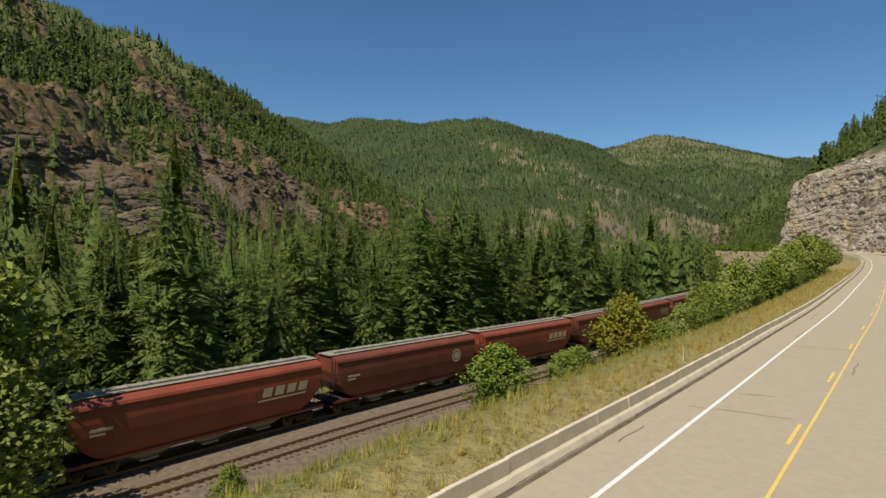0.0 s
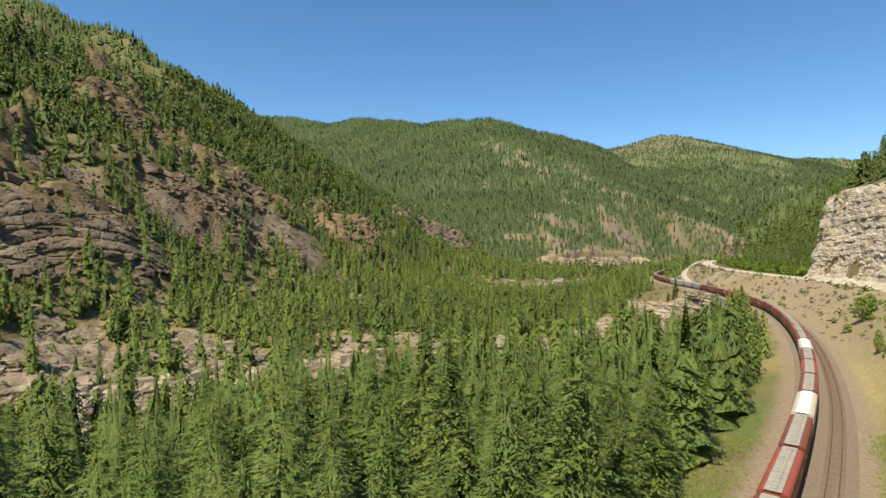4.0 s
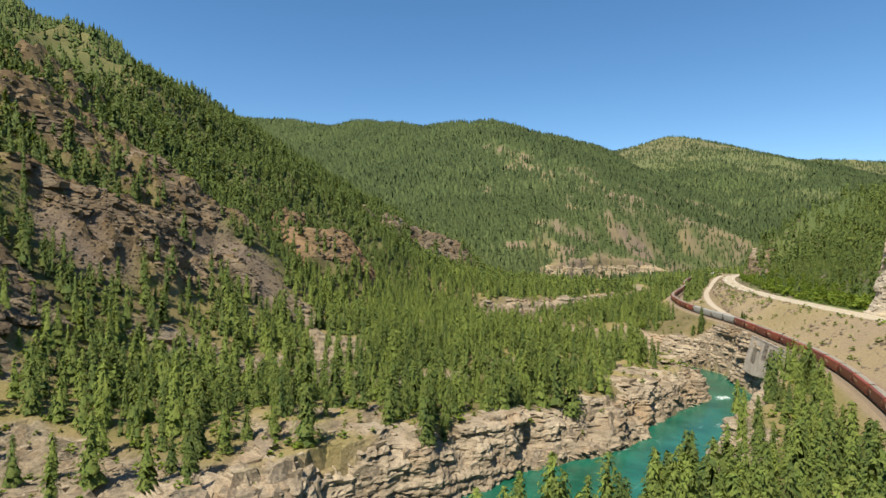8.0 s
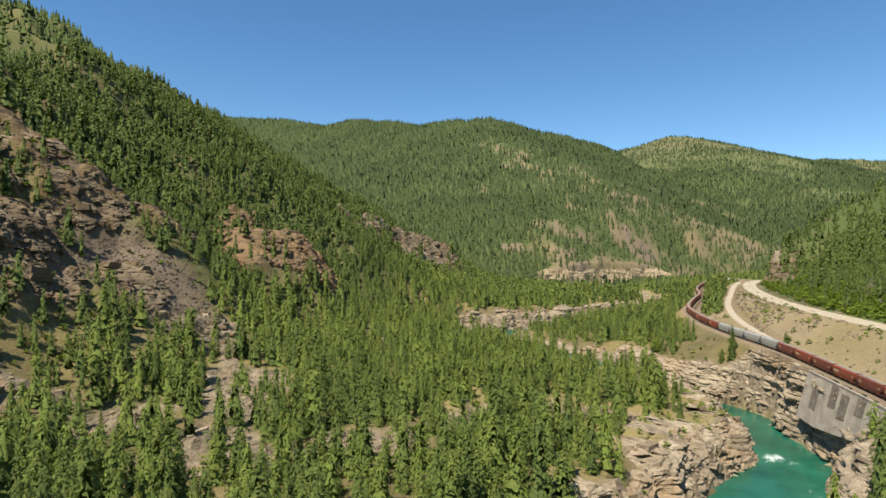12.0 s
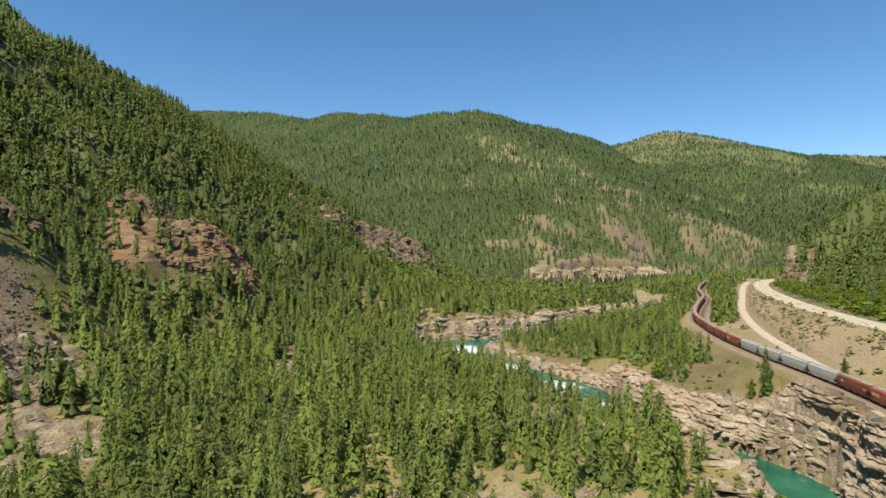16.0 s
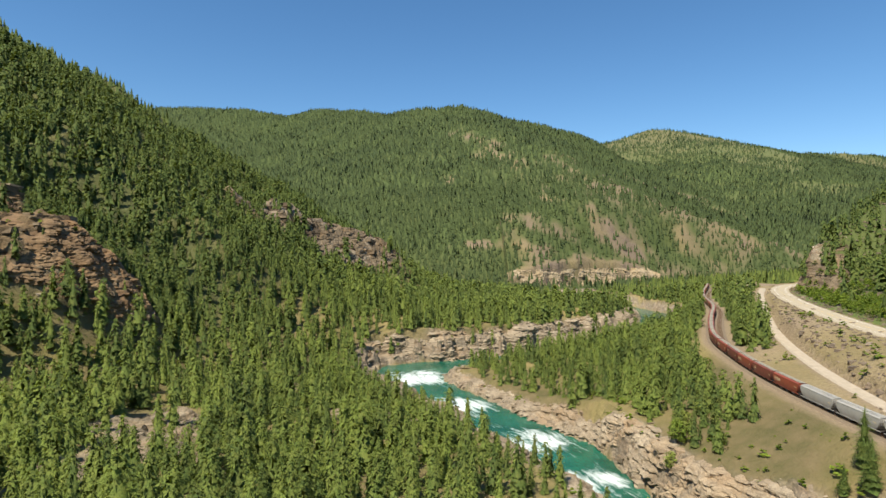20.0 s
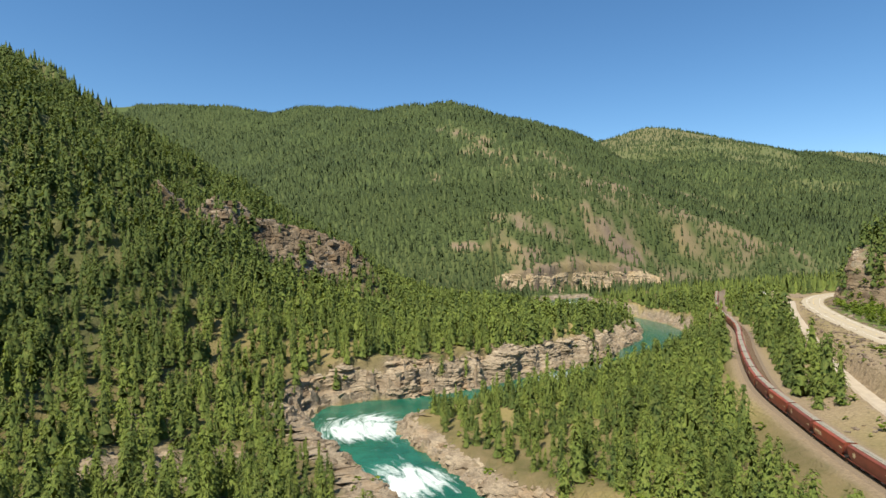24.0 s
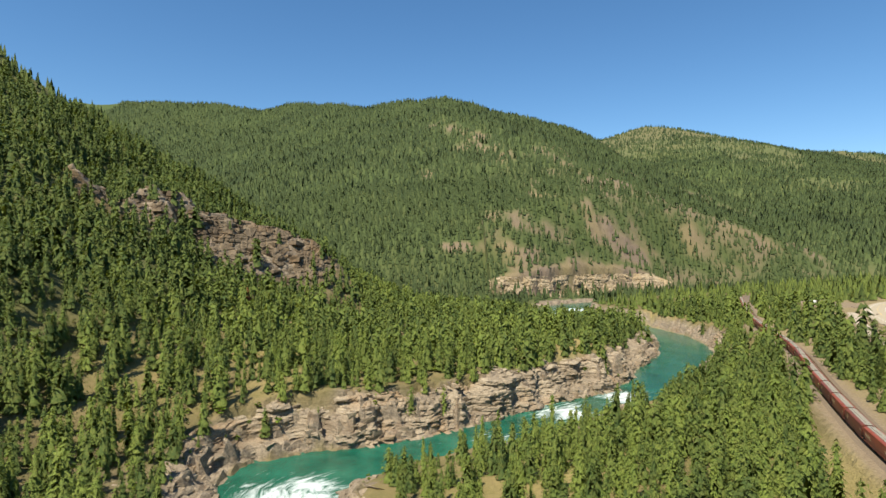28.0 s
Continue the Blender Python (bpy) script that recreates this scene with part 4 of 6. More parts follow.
for k in range(6):
    slim = (0.20, 0.17, 0.22, 0.18, 0.19, 0.21)[k]
    for store, whorls, twigs in ((FIR_NEAR, 44, 12), (FIR_BACK, 27, 6)):
        cv, cf = near_conifer(10 + k, whorls, 7, twigs, slim, 0.07)
        kv, kf = cones(30 + k, 8, 8, slim * 0.76, 0.05)
        # random tint for the sprays; the core's low value is painted inner shade
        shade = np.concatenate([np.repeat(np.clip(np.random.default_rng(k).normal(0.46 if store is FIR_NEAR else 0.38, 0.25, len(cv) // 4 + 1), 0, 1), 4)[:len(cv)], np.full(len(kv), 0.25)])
        av, af = np.concatenate([cv, kv]), np.concatenate([cf, kf + len(cv)])
        af, an = soft_normals(av, af, 0.45)
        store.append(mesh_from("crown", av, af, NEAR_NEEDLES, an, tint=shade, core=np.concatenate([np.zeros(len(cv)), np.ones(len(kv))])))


def trunk_mesh(r=0.016, top=0.93):
    bm = bmesh.new()
    tube(bm, (0, 0, -0.03), (0.004, 0, 0.45), r, r * 0.62, 7)
    tube(bm, (0.004, 0, 0.45), (0, 0, top), r * 0.62, r * 0.12, 6)
    me = bpy.data.meshes.new("trunk")
    bm.to_mesh(me)
    bm.free()
    me.materials.append(BARK)
    return me


TRUNK = trunk_mesh()


def tree(x, y, h, kind, turn, wide=1.0, back=False, label="tall dark green fir tree beside the railway"):
    ob = new("conifer_tree", None)
    z = float(ground_z(np.array([x]), np.array([y]))[0])
    ob.matrix_world = Matrix.LocRotScale((x, y, z - 0.15), Euler((0, 0, turn)), (h * wide, h * wide, h))
    for name, me in (("trunk", TRUNK), ("crown", (FIR_BACK if back else FIR_NEAR)[kind])):
        p = new(name, me)
        p.parent = ob
    return tagged(ob, label, "tree", "trees beside the railway")


def near_trees():
    x, y, rng = scatter(-75, 215, 40, 340, 5.6, 15)
    k = lambda key: mask_at(key, x, y)
    ok = (k("left") == 0) & (k("drail") < -12) & (k("bank") > 3) & (rng.uniform(0, 1, len(x)) < np.where(y > 262, 0.45, 0.86))
    order = np.argsort(np.where(ok, np.hypot(x - 0.2 * np.clip(y, 10, 110), y - np.clip(y, 10, 110)), 1e9))
    order = order[:ok.sum()]
    first = order[:290]
    for n, i in enumerate(first):
        tree(float(x[i]), float(y[i]), float(np.clip(rng.normal(20.3, 3.2), 12, 27)) * float(np.interp(y[i], [190, 235, 262], [1, 0.82, 0.6])), int(rng.integers(0, 6)), float(rng.uniform(0, 6.28)), float(rng.uniform(1.0, 1.38)), n > 110)
    rest = order[290:]
    if len(rest):
        xr, yr = x[rest], y[rest]
        planted("forest", "fir trees between the railway and the gorge", "forest", FIR, xr, yr, np.clip(rng.normal(19, 3, len(xr)), 11, 25) * np.interp(yr, [190, 235, 262], [1, 0.82, 0.62]), MIDDLE_NEEDLES, tints(rng, xr, yr), np.full(len(xr), 1.15), 0.3)


near_trees()


# ---- railway ----
STEEL = plain("rail_steel", (0.20, 0.115, 0.07), 0.5, 0.6)
BALLAST = plain("ballast", (0.20, 0.15, 0.10), 0.95, vary=0.4, scale=2.5, relief=0.9, distance=0.06)
SLEEPER = plain("sleeper_wood", (0.16, 0.11, 0.068), 0.9, vary=0.35)
ASPHALT = plain("asphalt", (0.405, 0.34, 0.24), 0.92, vary=0.09, scale=3.0, relief=0.25, distance=0.01)
DIRT = plain("road_dirt", (0.13, 0.10, 0.07), 0.95, vary=0.6, scale=1.5)
WHITE_LINE = plain("white_line", (0.78, 0.77, 0.72), 0.7, vary=0.1)
YELLOW_LINE = plain("yellow_line", (0.78, 0.54, 0.13), 0.7, vary=0.12)
CONCRETE = plain("concrete", (0.66, 0.57, 0.43), 0.9, vary=0.2, scale=0.8)
OXIDE = plain("oxide_red_paint", (0.275, 0.064, 0.033), 0.5, vary=0.25, scale=0.5)
GREY_PAINT = plain("grey_paint", (0.36, 0.345, 0.31), 0.5, vary=0.15, scale=0.5)
ROOF_GREY = plain("roof_grey", (0.29, 0.265, 0.21), 0.85, vary=0.3, scale=0.8)
DARK_IRON = plain("dark_iron", (0.035, 0.03, 0.028), 0.7, vary=0.3)
CREAM = plain("cream_paint", (0.62, 0.50, 0.30), 0.6, vary=0.1)

OXIDE_DARK = plain("oxide_brown_paint", (0.195, 0.053, 0.032), 0.55, vary=0.3, scale=0.5)
BEIGE_PAINT = plain("beige_paint", (0.50, 0.43, 0.30), 0.5, vary=0.15, scale=0.5)
WHITE_PAINT = plain("white_vehicle_paint", (0.75, 0.75, 0.74), 0.35, vary=0.06)
DARK_GLASS = plain("tinted_glass", (0.02, 0.025, 0.03), 0.08, vary=0.1)
GRAVEL = plain("pale_gravel", (0.42, 0.35, 0.26), 0.95, vary=0.2, scale=0.4, relief=0.5, distance=0.03)
STAINED = plain("stained_concrete", (0.36, 0.31, 0.25), 0.95, vary=0.4, scale=0.25, relief=0.4, distance=0.05)
DARK_CONCRETE = plain("dark_concrete", (0.345, 0.295, 0.235), 0.95, vary=0.3, scale=0.5)
RUSTY_LEAVES = foliage("rusty_leaves", (0.22, 0.21, 0.02), (0.27, 0.35, 0.04), (0.46, 0.20, 0.04), 7.0)
GRASS = foliage("grass", (0.56, 0.43, 0.13), (0.27, 0.38, 0.06), (0.50, 0.42, 0.13))


def rock_material(name, low, high, ochre):
    """Broken rock: each block its own tone, with layers, stains and lichen."""
    m, n, l, p = material(name)
    c = n.new("ShaderNodeTexCoord")
    pos = c.outputs["Object"]
    stretch = n.new("ShaderNodeMapping")
    stretch.inputs["Scale"].default_value = (0.25, 0.25, 1.3)
    l.new(pos, stretch.inputs["Vector"])
    strata, fine, big = noise_node(n, l, 1.0, 6, 0.7, stretch.outputs["Vector"]), noise_node(n, l, 1.6, 6, 0.75, pos), noise_node(n, l, 0.05, 4, 0.6, pos)
    col = blend(n, l, attr(n, "tint"), low, high)
    col = blend(n, l, ramp(n, l, strata, (0.35, (0.6, 0.6, 0.6)), (0.55, (0, 0, 0))), col, tuple(q * 0.42 for q in low))
    col = blend(n, l, ramp(n, l, big, (0.5, (0, 0, 0)), (0.7, (0.6, 0.6, 0.6))), col, ochre)
    col = blend(n, l, ramp(n, l, fine, (0.4, (0.5, 0.5, 0.5)), (0.6, (0, 0, 0))), col, tuple(q * 0.5 for q in low))
    l.new(col, p.inputs["Base Color"])
    p.inputs["Roughness"].default_value = 0.95
    p.inputs["Specular IOR Level"].default_value = 0.2
    bump(n, l, p, fine, 0.8, 0.35)
    return m


ROCK = rock_material("broken_rock", (0.24, 0.185, 0.125), (0.48, 0.395, 0.28), (0.38, 0.24, 0.12))
CRAG_ROCK = rock_material("crag_rock", (0.125, 0.092, 0.060), (0.30, 0.232, 0.152), (0.29, 0.19, 0.10))
RUSTY_ROCK = rock_material("rusty_rock", (0.20, 0.125, 0.07), (0.35, 0.24, 0.135), (0.36, 0.20, 0.085))
CUT_ROCK = rock_material("pale_cut_rock", (0.42, 0.355, 0.265), (0.62, 0.535, 0.41), (0.60, 0.44, 0.24))
OCHRE_ROCK = rock_material("ochre_rock", (0.36, 0.275, 0.17), (0.53, 0.42, 0.275), (0.50, 0.36, 0.19))
SCREE_ROCK = rock_material("scree_rock", (0.155, 0.118, 0.086), (0.33, 0.262, 0.192), (0.26, 0.18, 0.115))

rail_run = RAIL[RAIL[:, 1] < 1160]


def strip(name, line, offsets, mat, label="", category="", kind="structure", lift=0.0, parent=None):
    v, f = ribbon(line, offsets, lift)
    ob = new(name, mesh_from(name, v, f, mat))
    if parent:
        ob.parent = parent
    else:
        tagged(ob, label, category, kind=kind)
    return ob


# ---- railway tracks ----
def place_on(line, s):
    """Place and heading (degrees, for pose) at s metres along a line."""
    d = np.concatenate([[0], np.cumsum(np.linalg.norm(np.diff(line[:, :2], axis=0), axis=1))])
    q = np.array([np.interp(s, d, line[:, c]) for c in range(3)])
    a = np.array([np.interp(s - 1.5, d, line[:, c]) for c in range(2)])
    b = np.array([np.interp(s + 1.5, d, line[:, c]) for c in range(2)])
    return q, -math.degrees(math.atan2(b[0] - a[0], b[1] - a[1]))


def along_of(line, x, y):
    d = np.concatenate([[0], np.cumsum(np.linalg.norm(np.diff(line[:, :2], axis=0), axis=1))])
    return float(d[np.argmin(np.hypot(line[:, 0] - x, line[:, 1] - y))])


def length_of(line):
    return float(np.sum(np.linalg.norm(np.diff(line[:, :2], axis=0), axis=1)))


def mesh_of(name, bm, mat, smooth=False):
    me = bpy.data.meshes.new(name)
    bm.to_mesh(me)
    bm.free()
    me.materials.append(mat)
    if smooth:
        me.shade_smooth()
    return me


TRACKS = []
for off in (0.0, 4.6):
    bed = strip("railway_track", rail_run, [(off - 2.9, -0.32), (off - 1.75, -0.02), (off, 0.0), (off + 1.75, -0.02), (off + 2.9, -0.32)], BALLAST, "railway track with rusty steel rails on brown ballast", "railway track")
    TRACKS.append(bed)
    for side in (-0.7175, 0.7175):
        o = off + side
        strip("rail", rail_run, [(o - 0.07, 0.05), (o - 0.036, 0.20), (o + 0.036, 0.20), (o + 0.07, 0.05)], STEEL, parent=bed)

# ---- highway ----
road = strip("road", ROAD, [(-6.9, -0.5), (-6.4, 0.0), (-3.7, 0.03), (0, 0.07), (3.7, 0.03), (5.8, 0.0), (6.4, -0.5)], ASPHALT, "sun-bleached two-lane asphalt highway with faint cracks", "road")
for side in (-1, 1):
    strip("edge_line", ROAD, [(3.66 * side - 0.08, 0.037), (3.66 * side + 0.08, 0.037)], WHITE_LINE, parent=road)
strip("centre_line", ROAD, [(0.0, 0.078), (0.11, 0.078)], YELLOW_LINE, parent=road)
strip("dirt_line", ROAD[(ROAD[:, 1] > -50) & (ROAD[:, 1] < 330)], [(-5.74, 0.008), (-5.64, 0.012), (-5.52, 0.010)], DIRT, parent=road)
dash_line = ROAD[(ROAD[:, 1] > -60) & (ROAD[:, 1] < 700)]
for k in range(1, int(length_of(dash_line) / 12.2)):
    seg = np.array([place_on(dash_line, k * 12.2 + 4.5 + e)[0] for e in (0, 1.5, 3.0)])
    strip("lane_dash", seg, [(-0.34, 0.077), (-0.20, 0.0775)], YELLOW_LINE, parent=road)
crack_rng = random.Random(21)
for k in range(16):
    at, across, run = along_of(ROAD, 0, 5) + 5.2 * k + crack_rng.uniform(-2, 2), crack_rng.uniform(-5.0, 2.5), crack_rng.uniform(1.2, 4.5)
    lengthwise = k % 3 == 0
    pts = []
    for e in np.linspace(0, run, 9):
        q, turn = place_on(ROAD, at + (e if lengthwise else 0.08 * math.sin(e * 2.1 + k) + 0.15 * e))
        side = across + (0.05 * math.sin(2.3 * e + k) if lengthwise else e)
        m = pose(q[0], q[1], q[2], 0, 0, turn) @ Vector((side, 0, 0))
        pts.append((m.x, m.y, q[2] + 0.07 - 0.0108 * abs(side)))
    strip("crack", np.array(pts), [(-0.022, 0.006), (0.022, 0.006)], DIRT, parent=road)
strip("gravel_track", TRACK, [(-2.6, -0.5), (-2.0, 0.0), (0, 0.06), (2.0, 0.0), (2.6, -0.5)], GRAVEL, "pale gravel track leading down to the railway", "road")


# ---- roadside barrier: cast segments end to end ----
def barrier_mesh():
    bm = bmesh.new()
    prof = [(-0.30, -0.08), (-0.30, 0.08), (-0.20, 0.28), (-0.11, 0.36), (-0.075, 0.79), (-0.05, 0.81), (0.05, 0.81), (0.075, 0.79), (0.11, 0.36), (0.20, 0.28), (0.30, 0.08), (0.30, -0.08)]
    rows = [[bm.verts.new((x * k, y, z * (1 if z < 0.5 else k))) for x, z in prof] for y, k in ((-1.49, 0.97), (-1.46, 1), (1.46, 1), (1.49, 0.97))]
    for a, b in zip(rows[:-1], rows[1:]):
        for i in range(len(prof) - 1):
            bm.faces.new((a[i], a[i + 1], b[i + 1], b[i]))
    bm.faces.new(rows[0])
    bm.faces.new(rows[-1][::-1])
    bmesh.ops.recalc_face_normals(bm, faces=bm.faces)
    return mesh_of("barrier_segment", bm, CONCRETE)


barrier = tagged(new("barrier"), "weathered concrete roadside barrier in cast segments", "barrier", kind="structure")
BARRIER_SEGMENT = barrier_mesh()
barrier_line = ROAD[(ROAD[:, 1] > -50) & (ROAD[:, 1] < 330)]
for k in range(int(length_of(barrier_line) / 3.0)):
    q, turn = place_on(barrier_line, 1.5 + 3.0 * k)
    seg = new("barrier_segment", BARRIER_SEGMENT)
    seg.parent = barrier
    seg.matrix_basis = pose(q[0], q[1], q[2] + 0.0, 0, 0, turn) @ pose(-6.05 + 0.02 * math.sin(k * 5.1), 0, -0.03, 0, 0.5 * math.sin(k * 2.3), 0)


def marker_post(x, y):
    z = float(ground_z(np.array([x]), np.array([y]))[0])
    ob = tagged(new("marker_post"), "thin white roadside marker post in the grass", "marker post", "roadside marker posts")
    ob.matrix_world = pose(x, y, z - 0.05)
    bm = bmesh.new()
    tube(bm, (0, 0, 0), (0, 0, 0.98), 0.024, 0.02, 6)
    part("post", bm, WHITE_LINE, ob)
    bm = bmesh.new()
    box(bm, -0.04, 0.04, -0.034, -0.026, 0.84, 0.95)
    part("reflector", bm, CREAM, ob)


for s in (0.0, 60.0, 120.0):
    q, turn = place_on(ROAD, along_of(ROAD, 21, 33) + s)
    m = pose(q[0], q[1], q[2], 0, 0, turn) @ Vector((-8.0, 0, 0))
    marker_post(m.x, m.y)


# ---- train of grain hopper cars ----
def car_body():
    prof = [(0.0, 4.62), (0.62, 4.60), (1.22, 4.50), (1.50, 4.32), (1.56, 4.18), (1.50, 4.10), (1.55, 3.9), (1.60, 3.3), (1.60, 2.6), (1.55, 1.95), (1.46, 1.45), (1.36, 1.18), (1.36, 1.08), (0.0, 1.08)]
    prof = prof + [(-x, z) for x, z in prof[-2:0:-1]]
    bm = bmesh.new()
    rows = []
    for y, low in ((-8.45, 3.30), (-8.1, 2.35), (-7.6, 1.70), (-7.0, 1.28), (-6.4, 1.08), (6.4, 1.08), (7.0, 1.28), (7.6, 1.70), (8.1, 2.35), (8.45, 3.30)):
        rows.append([bm.verts.new((x, y, max(z, low + (0.004 * i)))) for i, (x, z) in enumerate(prof)])
    for a, b in zip(rows[:-1], rows[1:]):
        for i in range(len(prof)):
            j = (i + 1) % len(prof)
            bm.faces.new((a[i], a[j], b[j], b[i]))
    bm.faces.new(rows[0][::-1])
    bm.faces.new(rows[-1])
    bmesh.ops.recalc_face_normals(bm, faces=bm.faces)
    return bm


def emblem(round_one, which):
    """Plain cream marks on the sides: a slanted block with a bar under it, or a ringed disc."""
    bm = bmesh.new()
    for side in (which,):
        x = 1.612 * side
        put = lambda y, z: bm.verts.new((x, y, z))
        if round_one:
            ring = [(math.cos(t), math.sin(t)) for t in [2 * math.pi * k / 20 for k in range(20)]]
            for r0, r1 in ((0.0, 0.36), (0.46, 0.62)):
                a = [put(5.6 + r0 * c, 2.95 + r0 * s) for c, s in ring]
                b = [put(5.6 + r1 * c, 2.95 + r1 * s) for c, s in ring]
                for k in range(20):
                    bm.faces.new((a[k], a[(k + 1) % 20], b[(k + 1) % 20], b[k]))
        else:
            for k in range(4):
                y = 3.3 + 0.98 * k
                bm.faces.new([put(y, 2.72), put(y + 0.74, 2.72), put(y + 0.92, 3.36), put(y + 0.18, 3.36)])
            bm.faces.new([put(2.9, 2.46), put(6.9, 2.46), put(7.0, 2.58), put(3.0, 2.58)])
    return bm


def truck_parts(ob, y):
    bm = bmesh.new()
    for side in (-1, 1):
        x = 0.98 * side
        box(bm, x - 0.09, x + 0.09, y - 1.15, y + 1.15, 0.52, 0.72)
        box(bm, x - 0.11, x + 0.11, y - 0.42, y + 0.42, 0.26, 0.66)
        box(bm, x - 0.12, x + 0.12, y - 1.08, y - 0.70, 0.34, 0.60)
        box(bm, x - 0.12, x + 0.12, y + 0.70, y + 1.08, 0.34, 0.60)
    box(bm, -1.05, 1.05, y - 0.2, y + 0.2, 0.45, 0.85)
    truck = part("truck", bm, DARK_IRON, ob)
    for dy in (-0.89, 0.89):
        bm = bmesh.new()
        tube(bm, (-1.0, y + dy, 0.46), (1.0, y + dy, 0.46), 0.09, 0.09, 8)
        for side in (-1, 1):
            tube(bm, (0.67 * side, y + dy, 0.46), (0.79 * side, y + dy, 0.46), 0.46, 0.45, 12)
            tube(bm, (0.65 * side, y + dy, 0.46), (0.67 * side, y + dy, 0.46), 0.49, 0.49, 12)
        part("wheelset", bm, STEEL, truck)


def hopper_car(paint, roof_paint, label, round_one, marks=True):
    ob = tagged(new("hopper_car"), label, "rail car", "cars of the train")
    part("body", car_body(), paint, ob)
    bm = bmesh.new()
    box(bm, -0.86, 0.86, -8.6, 8.6, 4.64, 4.68)
    box(bm, -0.34, 0.34, -7.9, 7.9, 4.68, 4.80)
    for k in range(-6, 7):
        box(bm, -0.36, 0.36, k * 1.22 - 0.05, k * 1.22 + 0.05, 4.80, 4.85)
    part("roof_walk", bm, roof_paint, ob, "grey roof walk with hatch covers")
    for side in (-1, 1):
        bm = bmesh.new()
        box(bm, 1.40 * side - 0.07, 1.40 * side + 0.07, -8.7, 8.7, 0.98, 1.16)
        part("side_sill", bm, paint, ob)
        bm = bmesh.new()
        box(bm, 1.57 * side - 0.03, 1.57 * side + 0.03, -8.4, 8.4, 4.10, 4.17)
        part("roof_edge", bm, paint, ob)
    for y in (-3.9, 0.0, 3.9):
        bm = bmesh.new()
        top = [bm.verts.new((x, y + dy, 1.10)) for x, dy in ((-1.3, -1.8), (1.3, -1.8), (1.3, 1.8), (-1.3, 1.8))]
        low = [bm.verts.new((x, y + dy, 0.42)) for x, dy in ((-0.7, -0.5), (0.7, -0.5), (0.7, 0.5), (-0.7, 0.5))]
        for k in range(4):
            bm.faces.new((top[k], low[k], low[(k + 1) % 4], top[(k + 1) % 4]))
        bm.faces.new(low)
        box(bm, -0.9, 0.9, y - 0.55, y + 0.55, 0.30, 0.42)
        bmesh.ops.recalc_face_normals(bm, faces=bm.faces)
        part("discharge_chute", bm, GREY_PAINT, ob, "pale grey discharge chute")
    for y in (-6.9, 6.9):
        truck_parts(ob, y)
    for e in (-1, 1):
        bm = bmesh.new()
        box(bm, -1.45, 1.45, min(6.1 * e, 8.75 * e), max(6.1 * e, 8.75 * e), 0.98, 1.10)
        for x in (-1.4, -0.95, 0.95, 1.4):
            tube(bm, (x, 8.66 * e, 1.1), (x, 8.5 * e, 4.3), 0.03, 0.03, 5)
        for k in range(8):
            for x in (-1.4, 0.95):
                tube(bm, (x, 8.6 * e, 0.8 + 0.42 * k), (x + 0.45, 8.6 * e, 0.8 + 0.42 * k), 0.022, 0.022, 5)
        for x in (-1.4, 1.4):
            tube(bm, (x, 8.6 * e, 0.35), (x, 8.6 * e, 1.0), 0.03, 0.03, 5)
            tube(bm, (x, 8.2 * e, 0.35), (x, 8.6 * e, 0.35), 0.03, 0.03, 5)
        part("end_ladder", bm, DARK_IRON, ob)
        bm = bmesh.new()
        box(bm, -0.16, 0.16, min(8.7 * e, 9.19 * e), max(8.7 * e, 9.19 * e), 0.74, 0.98)
        part("coupler", bm, DARK_IRON, ob)
    if marks:
        for side in (-1, 1):
            part("emblem", emblem(round_one, side), CREAM, ob, "cream painted mark")
    for side in (-1, 1):
        for y1, z0, z1 in ((-6.2, 2.85, 3.02), (-6.6, 2.62, 2.74)):
            bm = bmesh.new()
            box(bm, 1.607 * side - 0.006, 1.607 * side + 0.006, -7.4, y1, z0, z1)
            part("stencil_bar", bm, CREAM, ob)
    return ob


def make_train():
    kinds = [hopper_car(OXIDE, ROOF_GREY, "oxide red covered grain hopper car with cream block marks", False),
             hopper_car(OXIDE_DARK, ROOF_GREY, "oxide red covered grain hopper car with a cream disc", True),
             hopper_car(GREY_PAINT, GREY_PAINT, "light grey covered grain hopper car", False, False),
             hopper_car(BEIGE_PAINT, WHITE_LINE, "beige covered hopper car with a white roof", True, False)]
    pitch = 18.45
    start = along_of(RAIL, -10, 45.5) + 1.0 - 5.5 * pitch
    used = [False] * 4
    rng = random.Random(4)
    for k in range(70):
        s = start + pitch * k
        a, b = place_on(RAIL, s - 6.9)[0], place_on(RAIL, s + 6.9)[0]
        if b[1] > 1090:
            break
        m = (a + b) / 2
        kind = 2 if 478 < m[1] < 553 else 3 if 146 < m[1] < 164 or 205 < m[1] < 216 else (1 if k % 2 == 0 else 0)
        put = pose(m[0], m[1], 28.5 + 0.20, 0, 0, -math.degrees(math.atan2(b[0] - a[0], b[1] - a[1])))
        if used[kind]:
            copy_thing(kinds[kind], put)
        else:
            kinds[kind].matrix_basis, used[kind] = put, True


make_train()


